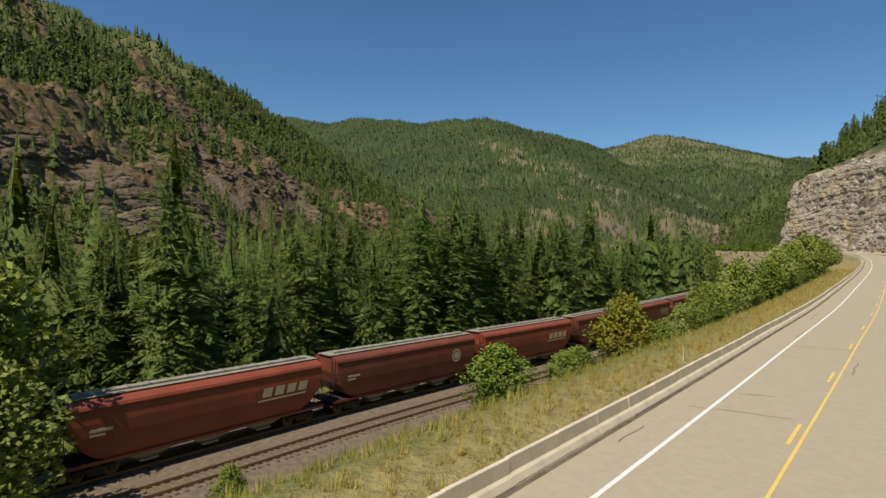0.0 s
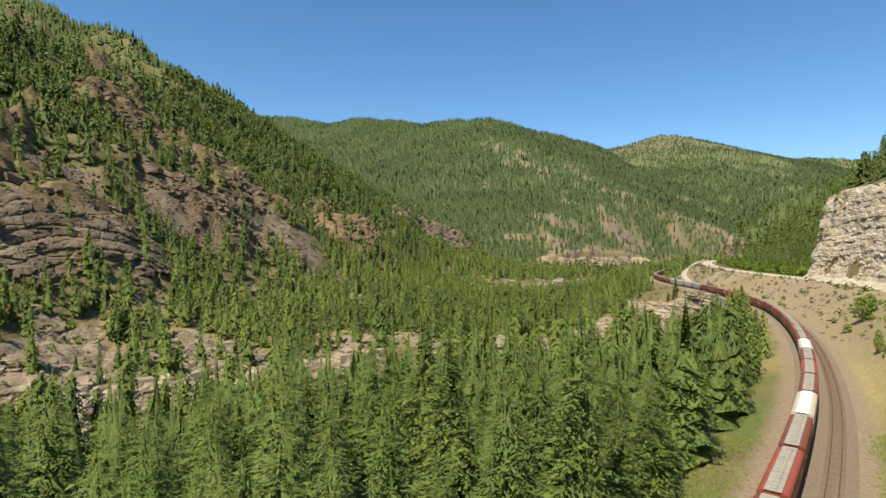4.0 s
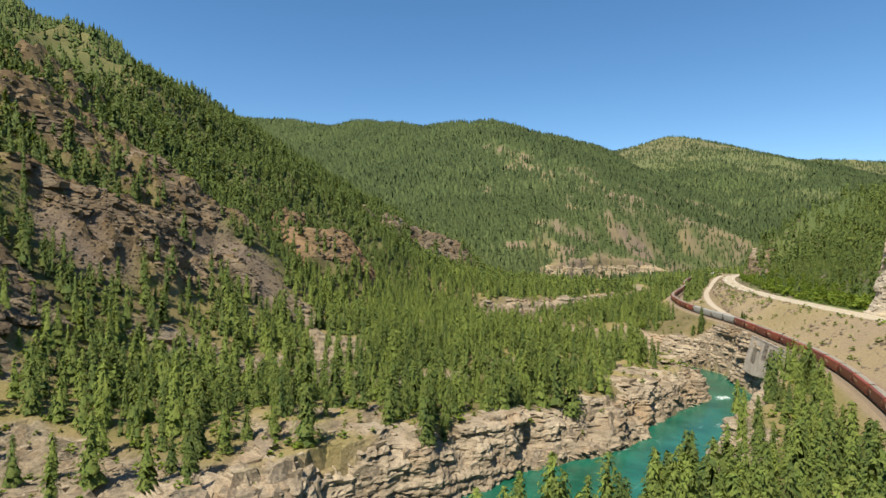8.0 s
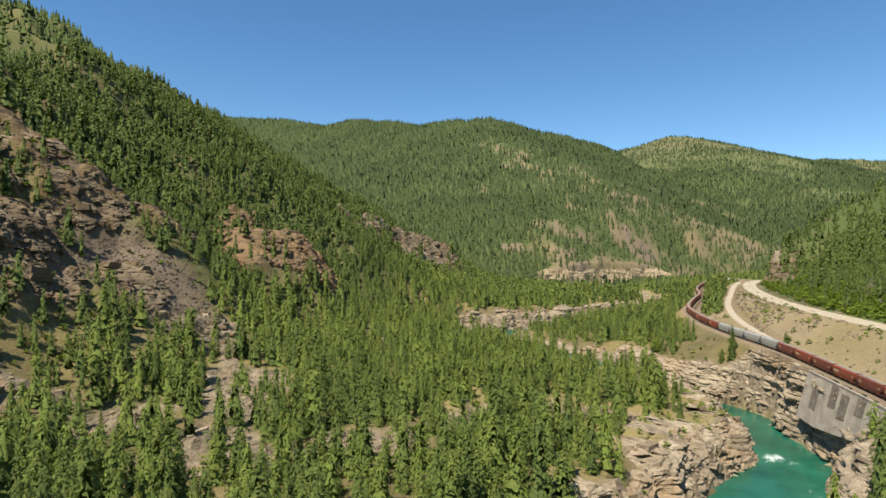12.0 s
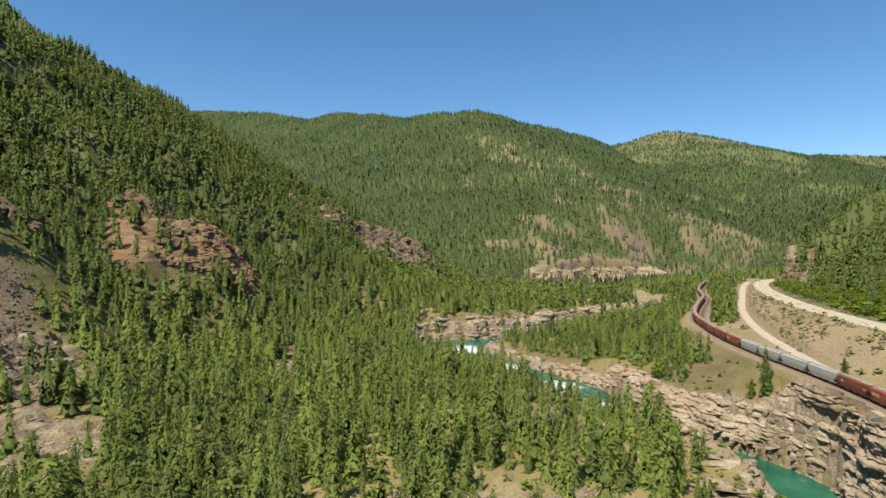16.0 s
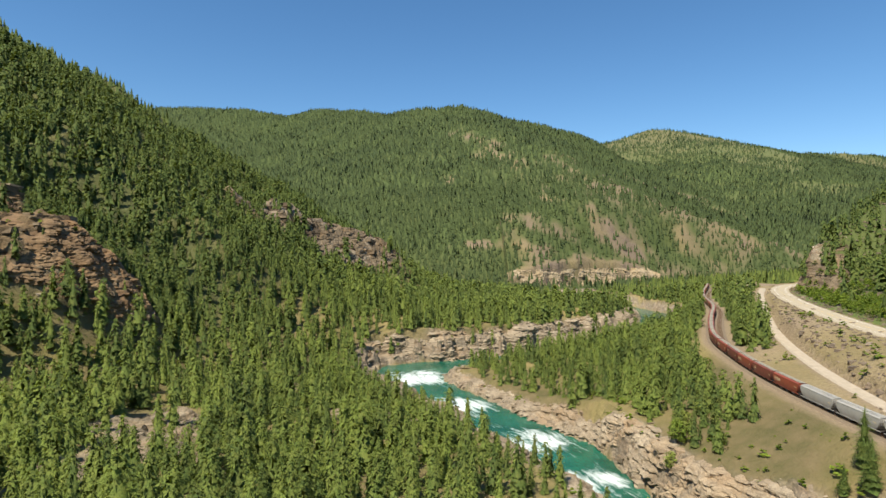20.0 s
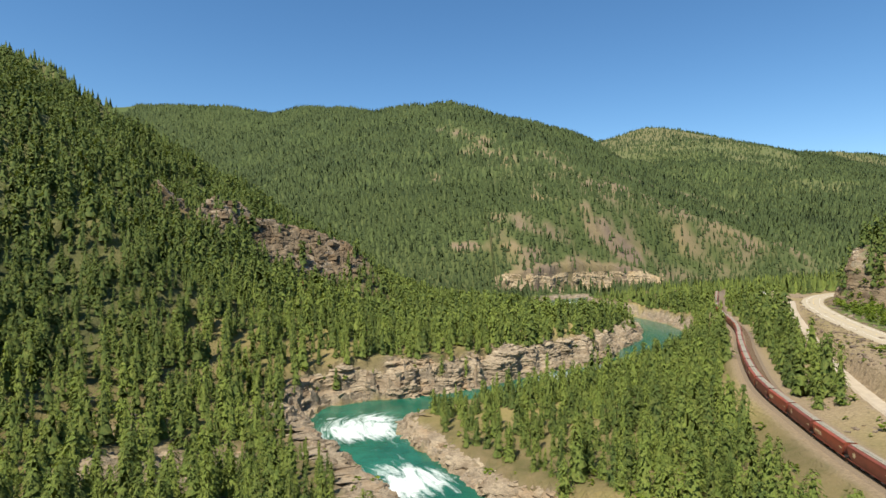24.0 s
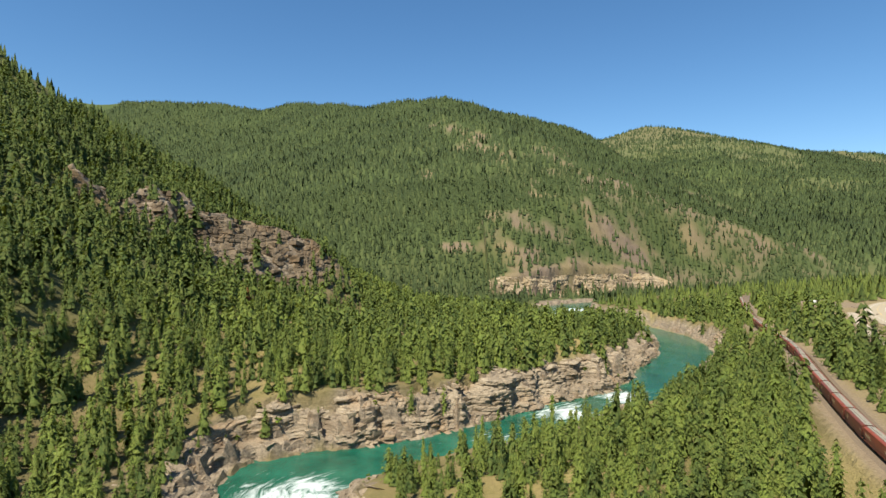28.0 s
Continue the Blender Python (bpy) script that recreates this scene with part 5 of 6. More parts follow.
# ---- broadleaf trees and bushes ----
def rounded(v, f):
    """Leaves turned outward, with normals between the crown's round form and their own."""
    axis = v - np.array((0, 0, 0.42))
    axis /= np.linalg.norm(axis, axis=1)[:, None] + 1e-9
    face = np.cross(v[f[:, 1]] - v[f[:, 0]], v[f[:, 2]] - v[f[:, 0]])
    face /= np.linalg.norm(face, axis=1)[:, None] + 1e-12
    inward = (face * axis[f[:, 0]]).sum(1) < 0
    face *= np.where(inward, -1, 1)[:, None]
    own = np.zeros_like(v)
    for c in range(3):
        own[f[:, c]] = face
    n = 0.5 * axis + 0.5 * own
    return np.where(inward[:, None], f[:, ::-1], f), n / (np.linalg.norm(n, axis=1)[:, None] + 1e-9)


LEAFY = []
for k in range(5):
    lv, lf = leafy(200 + k, 26, 44, 0.036)
    shade = np.repeat(np.clip(np.random.default_rng(50 + k).normal(0.45, 0.25, len(lv) // 4 + 1), 0, 1), 4)[:len(lv)]
    lf, ln = rounded(lv, lf)
    LEAFY.append(mesh_from("crown", lv, lf, NEAR_LEAVES, ln, tint=shade))
FINE_LEAFY = []
for k in range(3):
    lv, lf = leafy(220 + k, 46, 120, 0.021)
    shade = np.repeat(np.clip(np.random.default_rng(60 + k).normal(0.45, 0.25, len(lv) // 4 + 1), 0, 1), 4)[:len(lv)]
    lf, ln = rounded(lv, lf)
    FINE_LEAFY.append(mesh_from("crown", lv, lf, NEAR_LEAVES, ln, tint=shade))
AUTUMN_CROWN = FINE_LEAFY[1].copy()
AUTUMN_CROWN.materials.clear()
AUTUMN_CROWN.materials.append(RUSTY_LEAVES)


def limbs():
    bm = bmesh.new()
    tube(bm, (0, 0, -0.04), (0.01, 0, 0.30), 0.028, 0.018, 6)
    for k in range(6):
        a = k * 2.4
        tube(bm, (0.01, 0, 0.14 + 0.05 * k), (0.2 * math.cos(a), 0.2 * math.sin(a), 0.46 + 0.07 * k), 0.012, 0.004, 5)
    tube(bm, (0.01, 0, 0.30), (0, 0, 0.85), 0.018, 0.004, 5)
    return mesh_of("trunk", bm, BARK)


BOUGHS = limbs()


def broadleaf(x, y, h, kind, turn, wide, crown=None, label="green leafy tree on the bank beside the road", category="tree"):
    ob = new("leafy_tree" if category == "tree" else "bush", None)
    z = float(ground_z(np.array([x]), np.array([y]))[0])
    ob.matrix_world = Matrix.LocRotScale((x, y, z - 0.1), Euler((0, 0, turn)), (h * wide, h * wide, h))
    for name, me in (("trunk", BOUGHS), ("crown", crown or LEAFY[kind])):
        q = new(name, me)
        q.parent = ob
    return tagged(ob, label, category, "leafy growth between road and railway")


def bank_growth():
    rng = random.Random(12)
    set_ones = [(4.7, 46.1, 6.4, 1.25), (11.8, 54.5, 4.2, 1.5), (14, 58, 4.0, 1.5), (26.0, 68.0, 5.4, 1.3), (31, 73, 6.8, 1.2), (37.5, 81, 9.5, 1.05), (43, 87, 8.5, 1.1), (49, 94, 12, 0.95), (-10.8, 29.0, 2.8, 1.0),
                (57, 100, 10, 1.0), (66, 112, 12, 0.95), (74, 122, 13, 0.95), (84, 132, 13, 1.0), (93, 143, 12, 1.0)]
    for x, y, h, w in set_ones:
        broadleaf(x, y, h, 0, rng.uniform(0, 6), w, FINE_LEAFY[rng.randrange(3)])
    broadleaf(17.6, 55.0, 8.6, 1, 0.6, 1.0, AUTUMN_CROWN, "leafy tree with yellow and rust coloured leaves")
    broadleaf(-24.5, 30.0, 13.5, 2, 2.0, 0.95, FINE_LEAFY[0], "large bright green leafy tree beside the railway")
    broadleaf(-20.5, 25.0, 9.5, 3, 4.0, 1.0, FINE_LEAFY[2], "bright green leafy tree beside the railway")
    for x, y, h in ((173, 558, 8), (168, 551, 6), (178, 566, 7), (182, 548, 4), (187, 572, 6)):
        broadleaf(x, y, h, int(y) % 5, rng.uniform(0, 6), 1.2, None, "bright green leafy tree on the river bank")
    x, y, r = scatter(0, 230, 60, 300, 4.2, 31)
    k = lambda key: mask_at(key, x, y)
    ok = (k("drail") > np.interp(y, [60, 110], [12.5, 16])) & (k("droad") < -13) & (r.uniform(0, 1, len(x)) < np.clip(0.30 + 0.9 * k("n1"), 0.08, 0.7) * sstep(290, 200, y))
    for i in np.nonzero(ok)[0][:95]:
        h = float(np.clip(r.normal(5.6, 3.0), 1.4, 11.5))
        broadleaf(float(x[i]), float(y[i]), h, int(r.integers(0, 5)), float(r.uniform(0, 6)), float(r.uniform(0.6, 1.15)), FINE_LEAFY[i % 3] if y[i] < 125 else None, "olive green leafy bush on the railway bank", "bush")


bank_growth()
for x, y, h in ((196, 508, 13), (199, 514, 15), (192.5, 512, 8), (217.5, 497, 9.5), (222, 503, 7), (158, 333, 13), (163, 338, 11), (186, 604, 13), (189, 596, 12), (262, 668, 15), (290, 735, 15), (303, 752, 14)):
    tree(x, y, h, int(x) % 6, x, 1.15)


RUST_NEEDLES = foliage("rust_needles", (0.20, 0.085, 0.03), (0.34, 0.16, 0.05), (0.30, 0.12, 0.04), 20.0)
dead = tree(21, 888, 14, 2, 1.0, 1.2, True, "dead conifer with rust-coloured needles in the forest")
for piece in dead.children:
    if piece.name.startswith("crown"):
        piece.data = piece.data.copy()
        piece.data.materials.clear()
        piece.data.materials.append(RUST_NEEDLES)


# ---- shrubs, grass and stones too many to count ----
def undergrowth():
    tuft_v, tuft_f = leafy(300, 5, 5, 0.17)
    tuft2 = leafy(301, 4, 6, 0.18)
    x, y, rng = scatter(-330, 300, 150, 900, 4.0, 41)
    k = lambda key: mask_at(key, x, y)
    openland = k("left") * sstep(2, 14, k("up")) * sstep(760, 520, y)
    w = 0.95 * openland * (1 - 0.4 * np.clip(k("rock"), 0, 1)) * (1 - 0.85 * k("scree")) * np.clip(0.6 - 1.2 * k("n2"), 0.1, 1)
    w = np.maximum(w, 0.16 * ((k("bank") > 4) & (k("bank") < 26)))
    w = np.maximum(w, 0.42 * ((k("left") == 1) & (k("bank") > 9) & (k("bank") < 90) & (y < 520)))
    w = np.maximum(w, 0.34 * ((k("left") == 0) & (k("drail") < -8) & (k("bank") > 4) & (y > 430) & (y < 640)))
    w = np.maximum(w, 0.30 * ((k("drail") > 13) & (k("droad") < -10) & (y > 240)))
    w = np.maximum(w, 0.62 * ((k("droad") > 9) & (k("d") < 14) & (y > 450) & (y < 800)))
    w = np.where((np.abs(k("dtrack")) < 5) | (np.abs(k("drail") - 2.3) < 11) | (np.abs(k("droad")) < 9), 0, w)
    keep = (rng.uniform(0, 1, len(x)) < w) & seen_side(x, y)
    x, y = x[keep], y[keep]
    big = mask_at("droad", x, y) > 9
    x2, y2, r3 = scatter(255, 420, 430, 830, 3.6, 47)
    belt = (mask_at("droad", x2, y2) > 12) & (mask_at("d", x2, y2) < 10) & (r3.uniform(0, 1, len(x2)) < 0.62)
    x2, y2 = x2[belt], y2[belt]
    planted("leafy_thicket", "bright green leafy thicket below the wooded hill", "thicket", [leafy(310, 9, 9, 0.10), leafy(311, 8, 10, 0.10)], x2, y2, np.clip(r3.normal(4.4, 1.3, len(x2)), 1.8, 8), LEAVES, np.clip(r3.normal(0.42, 0.3, len(x2)), 0, 1), r3.uniform(0.9, 1.5, len(x2)), 0.2)
    h = np.clip(rng.normal(1.7, 0.7, len(x)), 0.6, 4) * np.where(big, 2.2, 1.0)
    planted("shrubs", "low olive and bright green shrubs on the open slopes", "shrubs", [(tuft_v, tuft_f), tuft2], x, y, h, LEAVES, np.clip(rng.normal(0.5, 0.28, len(x)), 0, 1), rng.uniform(1.2, 2.2, len(x)), 0.15)
    # grass on the bank below the highway
    blades = []
    r2 = random.Random(9)
    for k2 in range(4):
        v, f = [], []
        for b in range(13):
            a, l = r2.uniform(0, 6.28), r2.uniform(0.05, 0.5)
            bx, by = r2.uniform(-0.25, 0.25), r2.uniform(-0.25, 0.25)
            i = len(v)
            v += [(bx - 0.032 * math.sin(a), by + 0.032 * math.cos(a), 0), (bx + 0.032 * math.sin(a), by - 0.032 * math.cos(a), 0), (bx + l * math.cos(a), by + l * math.sin(a), r2.uniform(0.6, 1.1))]
            f.append((i, i + 1, i + 2))
        blades.append((np.array(v), np.array(f)))
    x, y, rng = scatter(-30, 110, 5, 150, 0.46, 43)
    k = lambda key: mask_at(key, x, y)
    ok = (((k("drail") > 9.5) & (k("droad") < -6.9)) | ((k("drail") < -5.5) & (k("drail") > -15))) & (rng.uniform(0, 1, len(x)) < 0.7 + 0.4 * k("n2")) & (y > 0.6 * x + 4)
    x, y = x[ok], y[ok]
    lush = np.clip(-0.05 + 0.15 * (-mask_at("droad", x, y) - 9.2) + 0.8 * mask_at("n1", x, y) + rng.normal(0, 0.15, len(x)), 0, 1)
    planted("grass", "tall dry and green grass on the roadside bank", "grass", blades, x, y, np.clip(rng.normal(0.48, 0.16, len(x)), 0.15, 1.0), GRASS, lush, None, 0.03)


undergrowth()


def slab_template(seed):
    """A broken block of rock, about one unit wide."""
    rng = random.Random(seed)
    v = []
    for z in (-0.5, 0.5):
        for x, y in ((-0.5, -0.5), (0.5, -0.5), (0.5, 0.5), (-0.5, 0.5)):
            v.append((x * rng.uniform(0.65, 1.1), y * rng.uniform(0.65, 1.1), z * rng.uniform(0.75, 1.15)))
    f = [(0, 2, 1), (0, 3, 2), (4, 5, 6), (4, 6, 7), (0, 1, 5), (0, 5, 4), (1, 2, 6), (1, 6, 5), (2, 3, 7), (2, 7, 6), (3, 0, 4), (3, 4, 7)]
    return np.array(v), np.array(f)


SLABS = [slab_template(k) for k in range(9)]


def strew(name, label, x, y, z, size, flat, turn, tilt, mat, stretch=None):
    """Blocks of rock at places x, y, z: size across, flatness, heading and tilt for each."""
    rng = np.random.default_rng(len(x) + 3)
    pick = rng.integers(0, len(SLABS), len(x))
    stretch = rng.uniform(0.9, 1.9, len(x)) if stretch is None else stretch
    vs, fs, ts, base = [], [], [], 0
    for k, (tv, tf) in enumerate(SLABS):
        i = np.nonzero(pick == k)[0]
        if not len(i):
            continue
        a = tv[None] * np.stack([size[i] * stretch[i], size[i], size[i] * flat[i]], -1)[:, None]
        ct, st = np.cos(tilt[i])[:, None], np.sin(tilt[i])[:, None]
        ax, az = a[..., 0] * ct - a[..., 2] * st, a[..., 0] * st + a[..., 2] * ct
        c, s = np.cos(turn[i])[:, None], np.sin(turn[i])[:, None]
        v = np.stack([ax * c - a[..., 1] * s + x[i, None], ax * s + a[..., 1] * c + y[i, None], az + z[i, None]], -1)
        vs.append(v.reshape(-1, 3))
        fs.append((tf[None] + base + (np.arange(len(i)) * 8)[:, None, None]).reshape(-1, 3))
        ts.append(np.repeat(rng.uniform(0, 1, len(i)), 8))
        base += 8 * len(i)
    ob = new(name, mesh_from(name, np.concatenate(vs), np.concatenate(fs), mat, tint=np.concatenate(ts)))
    return tagged(ob, label, "rocks", kind="stuff")


def rocks():
    def steepness(px, py):
        return np.hypot(ground_z(px + 1.2, py) - ground_z(px - 1.2, py), ground_z(px, py + 1.2) - ground_z(px, py - 1.2)) / 2.4

    x, y, rng = scatter(-140, 300, 180, 1080, 1.25, 51)
    k = lambda key: mask_at(key, x, y)
    edge = (k("bank") > -1.0) & (k("rock") > 0.35) & ((k("left") > 0) | (y < 430) | (k("bank") < 4)) & ((k("bank") < 18) | (k("up") < 30) & (k("left") > 0))
    keep = edge & seen_side(x, y)
    x, y = x[keep], y[keep]
    keep = rng.uniform(0, 1, len(x)) < np.clip(0.05 + 0.03 * steepness(x, y), 0, 0.3)
    x, y = x[keep], y[keep]
    size = np.clip(rng.lognormal(0.25, 0.5, len(x)), 0.5, 4)
    flow = np.arctan2(np.gradient(RIVER[:, 1]), np.gradient(RIVER[:, 0]))
    near = np.argmin((x[:, None] - RIVER[None, :, 0]) ** 2 + (y[:, None] - RIVER[None, :, 1]) ** 2, 1)
    strew("rock_ledges", "broken tan rock ledges along the river bluffs", x, y, ground_z(x, y) - 0.14 * size - 0.2, size, rng.uniform(0.45, 0.95, len(x)), flow[near] + rng.normal(0, 0.16, len(x)), rng.normal(0.07, 0.06, len(x)), ROCK)
    # crags and cliffs of the mountain
    x, y, rng = scatter(-330, 120, 180, 1020, 3.2, 52)
    k = lambda key: mask_at(key, x, y)
    keep = (k("rock") > 0.4) & (k("left") > 0) & (k("up") > 8) & (rng.uniform(0, 1, len(x)) < np.where(y < 345, 0.10, 0.4)) & seen_side(x, y)
    x, y = x[keep], y[keep]
    size = np.clip(rng.lognormal(0.85, 0.5, len(x)), 0.8, 8)
    strew("mountain_crags", "weathered brown crags on the mountain slope", x, y, ground_z(x, y) - 0.12 * size, size, rng.uniform(0.28, 0.6, len(x)), 1.45 + rng.normal(0, 0.22, len(x)), rng.normal(-0.10, 0.08, len(x)), CRAG_ROCK)
    # scree
    x, y, rng = scatter(-230, -60, 320, 560, 1.3, 53)
    k = lambda key: mask_at(key, x, y)
    keep = (k("scree") > 0.3) & (rng.uniform(0, 1, len(x)) < 0.6)
    x, y = x[keep], y[keep]
    size = np.clip(rng.lognormal(-0.4, 0.4, len(x)), 0.3, 2)
    strew("scree_stones", "loose brown stones of a scree slope", x, y, ground_z(x, y), size, rng.uniform(0.4, 0.8, len(x)), rng.uniform(0, 6.28, len(x)), rng.normal(0, 0.3, len(x)), SCREE_ROCK)
    # rock cuts beside the highway, and riprap below the gravel track
    x, y, rng = scatter(150, 460, 180, 900, 1.5, 54)
    k = lambda key: mask_at(key, x, y)
    cut = (k("droad") > 6) & (k("d") > -1.5) & (k("d") < 14) & (k("face") > 8) & (rng.uniform(0, 1, len(x)) < 0.03)
    xs, ys = x[cut], y[cut]
    size = np.clip(rng.lognormal(0.6, 0.5, len(xs)), 0.7, 5)
    strew("cut_rocks", "jagged grey and ochre rock of the road cut", xs, ys, ground_z(xs, ys) - 0.3 * size, size, rng.uniform(0.7, 1.4, len(xs)), 1.2 + rng.normal(0, 0.6, len(xs)), rng.normal(0.1, 0.45, len(xs)), CUT_ROCK)
    rip = (k("drail") > 9) & (k("dtrack") < 3.5 + 0 * x) & (k("dtrack") < -4) & (y > 540) & (y < 860) | ((k("drail") > 10) & (k("droad") < -9) & (k("n2") > 0.25) & (y > 60))
    rip &= rng.uniform(0, 1, len(x)) < 0.26
    xs, ys = x[rip], y[rip]
    size = np.clip(rng.lognormal(-0.1, 0.45, len(xs)), 0.3, 2.2)
    strew("bank_stones", "scattered pale stones on the dry bank", xs, ys, ground_z(xs, ys) - 0.1 * size, size, rng.uniform(0.5, 0.9, len(xs)), rng.uniform(0, 6.28, len(xs)), rng.normal(0, 0.3, len(xs)), SCREE_ROCK)


rocks()


def beds(starts, outs, reach, z0, z1, thick, rng, chance=1.0, gate=None, rough=0.22):
    """Courses of bedded blocks on a slope: from each start the ground is followed outward to the height of every course."""
    o = np.arange(0, reach, 0.5)
    px = starts[:, None, 0] + outs[:, None, 0] * o
    py = starts[:, None, 1] + outs[:, None, 1] * o
    g = ground_z(px.ravel(), py.ravel()).reshape(px.shape)
    got = [[], [], [], [], []]
    for level in np.arange(z0, z1, thick):
        hit = g >= level
        first = np.argmax(hit, 1)
        ok = hit.any(1) & (first > 0)
        step_back = rng.normal(0, 0.30 * thick)
        x, y = px[np.arange(len(starts)), first], py[np.arange(len(starts)), first]
        heading = np.arctan2(np.gradient(y), np.gradient(x))
        jut = step_back + rng.normal(0, rough * thick, len(starts)) + 0.40 * thick + 0.9 * thick * fbm(x + level, y, 9, 2, 61)
        x, y = x + outs[:, 0] * jut, y + outs[:, 1] * jut
        ok &= rng.uniform(0, 1, len(starts)) < chance
        if gate is not None:
            ok &= gate(x, y)
        n = int(ok.sum())
        for store, v in zip(got, (x[ok], y[ok], np.full(n, level) + rng.normal(0, 0.4 * rough * thick, n), heading[ok] + rng.normal(0, 0.4 * rough, n), rng.uniform(0.7, 1.4, n) * thick)):
            store.append(v)
    return [np.concatenate(v) for v in got]


def bluffs():
    rng = np.random.default_rng(77)
    lines = smooth_line(RIVER[:, :3], 1.7)
    t = np.gradient(lines[:, :2], axis=0)
    t /= np.linalg.norm(t, axis=1)[:, None]
    right = np.stack([t[:, 1], -t[:, 0]], 1)
    for side, label in ((-1, "bedded tan rock bluffs on the river's wooded bank"), (1, "bedded pale rock cliffs on the railway's bank")):
        use = (lines[:, 0] > -110) & (lines[:, 1] < 1010) & (lines[:, 1] > 170)
        starts, outs = lines[use, :2] + side * right[use] * (lines[use, 2:3] * 0.55), side * right[use]
        dry_land = lambda x, y: (mask_at("rock", x, y) > 0.25) & (np.abs(mask_at("drail", x, y) - 2.3) > 7.2)
        x, y, z, heading, th = beds(starts, outs, 40, -2.6, 25, 1.5, rng, 0.05 if side < 0 else 0.03, dry_land, 0.3)
        n = len(x)
        depth = rng.uniform(1.8, 3.2, n)
        strew("rock_bluff", label, x, y, z, depth, th * 1.15 / depth, heading, rng.normal(0.03, 0.03, n), ROCK, rng.uniform(0.8, 1.9, n))


def cliff(starts, outs, reach, z0, z1, bed, arch, blocky, mat, label, gate=("rock", 0.30, 0.6), rise=0.5, even=5, jut=1.0):
    """A rock face over a slope that rises from starts along outs: bent beds with rounded fronts, split by cracks and broken blocks."""
    run = np.concatenate([[0], np.cumsum(np.linalg.norm(np.diff(starts, axis=0), axis=1))])
    zs, o = np.arange(z0, z1, rise), np.arange(0, reach, 0.5)
    g = ground_z((starts[:, None, 0] + outs[:, None, 0] * o).ravel(), (starts[:, None, 1] + outs[:, None, 1] * o).ravel()).reshape(len(run), len(o))
    top = np.maximum.accumulate(g, 1)
    out = np.maximum.accumulate(np.stack([np.argmax(top >= z, 1) * 0.5 for z in zs], 0), 0)
    reached = np.stack([top[:, -1] >= z for z in zs], 0)
    soft = np.pad(out, ((even, even), (even, even)), "edge")
    soft = sum(soft[a:a + len(zs), b:b + len(run)] for a in range(2 * even + 1) for b in range(2 * even + 1)) / (2 * even + 1) ** 2
    ss, zz = np.meshgrid(run, zs)
    bend = zz + arch * (ss / run[-1] - 0.5) ** 2 * 4 + 2.2 * fbm(ss, zz, 24, 3, 131)
    lay = bend / bed + 0.8 * fbm(ss, zz, 40, 2, 137)
    row = np.floor(lay)
    front = 1 - (2 * (lay - row) - 1) ** 4
    step = hash2(row, row * 0, 141) - 0.5
    val, edge = cells(ss + 1.5 * fbm(ss, zz, 5, 2, 143), zz * np.where(blocky > 0.8, 0.8, 1.5), bed * 1.8, 145)
    val2, edge2 = cells(ss, zz * 1.2, bed * 0.75, 149)
    layered = 1 - 0.62 * sstep(0.5, 1.0, blocky)
    deep = layered * (2.6 * step + 1.0 * front) + blocky * (2.8 * val + 1.3 * val2 - 0.9 * (edge < 0.07) - 0.5 * (edge2 < 0.08)) + 3.2 * fbm(ss, zz, 16, 4, 151) + 0.35 * fbm(ss, zz, 1.8, 2, 153)
    deep = deep * jut
    x, y = starts[None, :, 0] + outs[None, :, 0] * soft, starts[None, :, 1] + outs[None, :, 1] * soft
    key, low, high = gate
    on = sstep(low, high, mask_at(key, x.ravel(), y.ravel()).reshape(x.shape) + (high - low) * 0.8 * fbm(ss, zz, 9, 3, 155)) * reached
    shift = 5.0 * (1 - on) - (1.0 + deep) * on
    x, y = x + outs[None, :, 0] * shift, y + outs[None, :, 1] * shift
    tone = np.clip(0.5 + 0.5 * (hash2(row, row * 0, 157) - 0.5) + 0.6 * val * blocky + 0.6 * fbm(ss, zz, 6, 3, 159), 0, 1)
    faces = grid_faces(len(run), len(zs))
    faces = faces[(on.ravel()[faces] > 0.05).sum(1) >= 2]
    ob = new("rock_face", mesh_from("rock_face", np.stack([x, y, zz], -1).reshape(-1, 3), faces, mat, tint=tone))
    tagged(ob, label, "cliff", kind="structure")


bluffs()
for x0, y0, y1, z0, z1, bed, arch, blocky, label in ((-95, 215, 362, 36, 92, 5.0, 16, 0.55, "layered tan-brown cliff at the mountain's foot"), (-70, 395, 565, 44, 155, 3.2, -6, 1.0, "broken brown crags among the scree"),
                                                     (0, 585, 715, 38, 128, 3.0, 5, 1.0, "rust-brown crag above the forest")):
    ys = np.arange(y0, y1, 0.8)
    cliff(np.column_stack([np.full(len(ys), float(x0)), ys]), np.repeat([[-1.0, 0.0]], len(ys), 0), 200, z0, z1, bed, arch, blocky, RUSTY_ROCK if y0 == 585 else CRAG_ROCK, label)
nose = smooth_line([(-104, 868), (-66, 903), (-18, 938), (32, 958), (78, 968)], 0.8)
cliff(nose, np.repeat([[-0.42, 0.907]], len(nose), 0), 95, 42, 118, 5.0, 5, 1.0, CRAG_ROCK, "grey-brown columned crag above the forest")
t = np.gradient(FAR_CLIFF[:, :2], axis=0)
t /= np.linalg.norm(t, axis=1)[:, None]
far_foot = smooth_line(np.column_stack([FAR_CLIFF[:, :2] + 8 * np.stack([t[:, 1], -t[:, 0]], 1), FAR_CLIFF[:, 2]]), 1.6)
cliff(far_foot[:, :2], np.repeat([[-0.42, 0.907]], len(far_foot), 0), 60, 2, 40, 5.0, 4, 0.9, OCHRE_ROCK, "pale ochre cliffs behind the river's far pool", ("bare", 0.35, 0.6), 1.0, 3)
shore = smooth_line(RIVER[:, :3], 1.0)
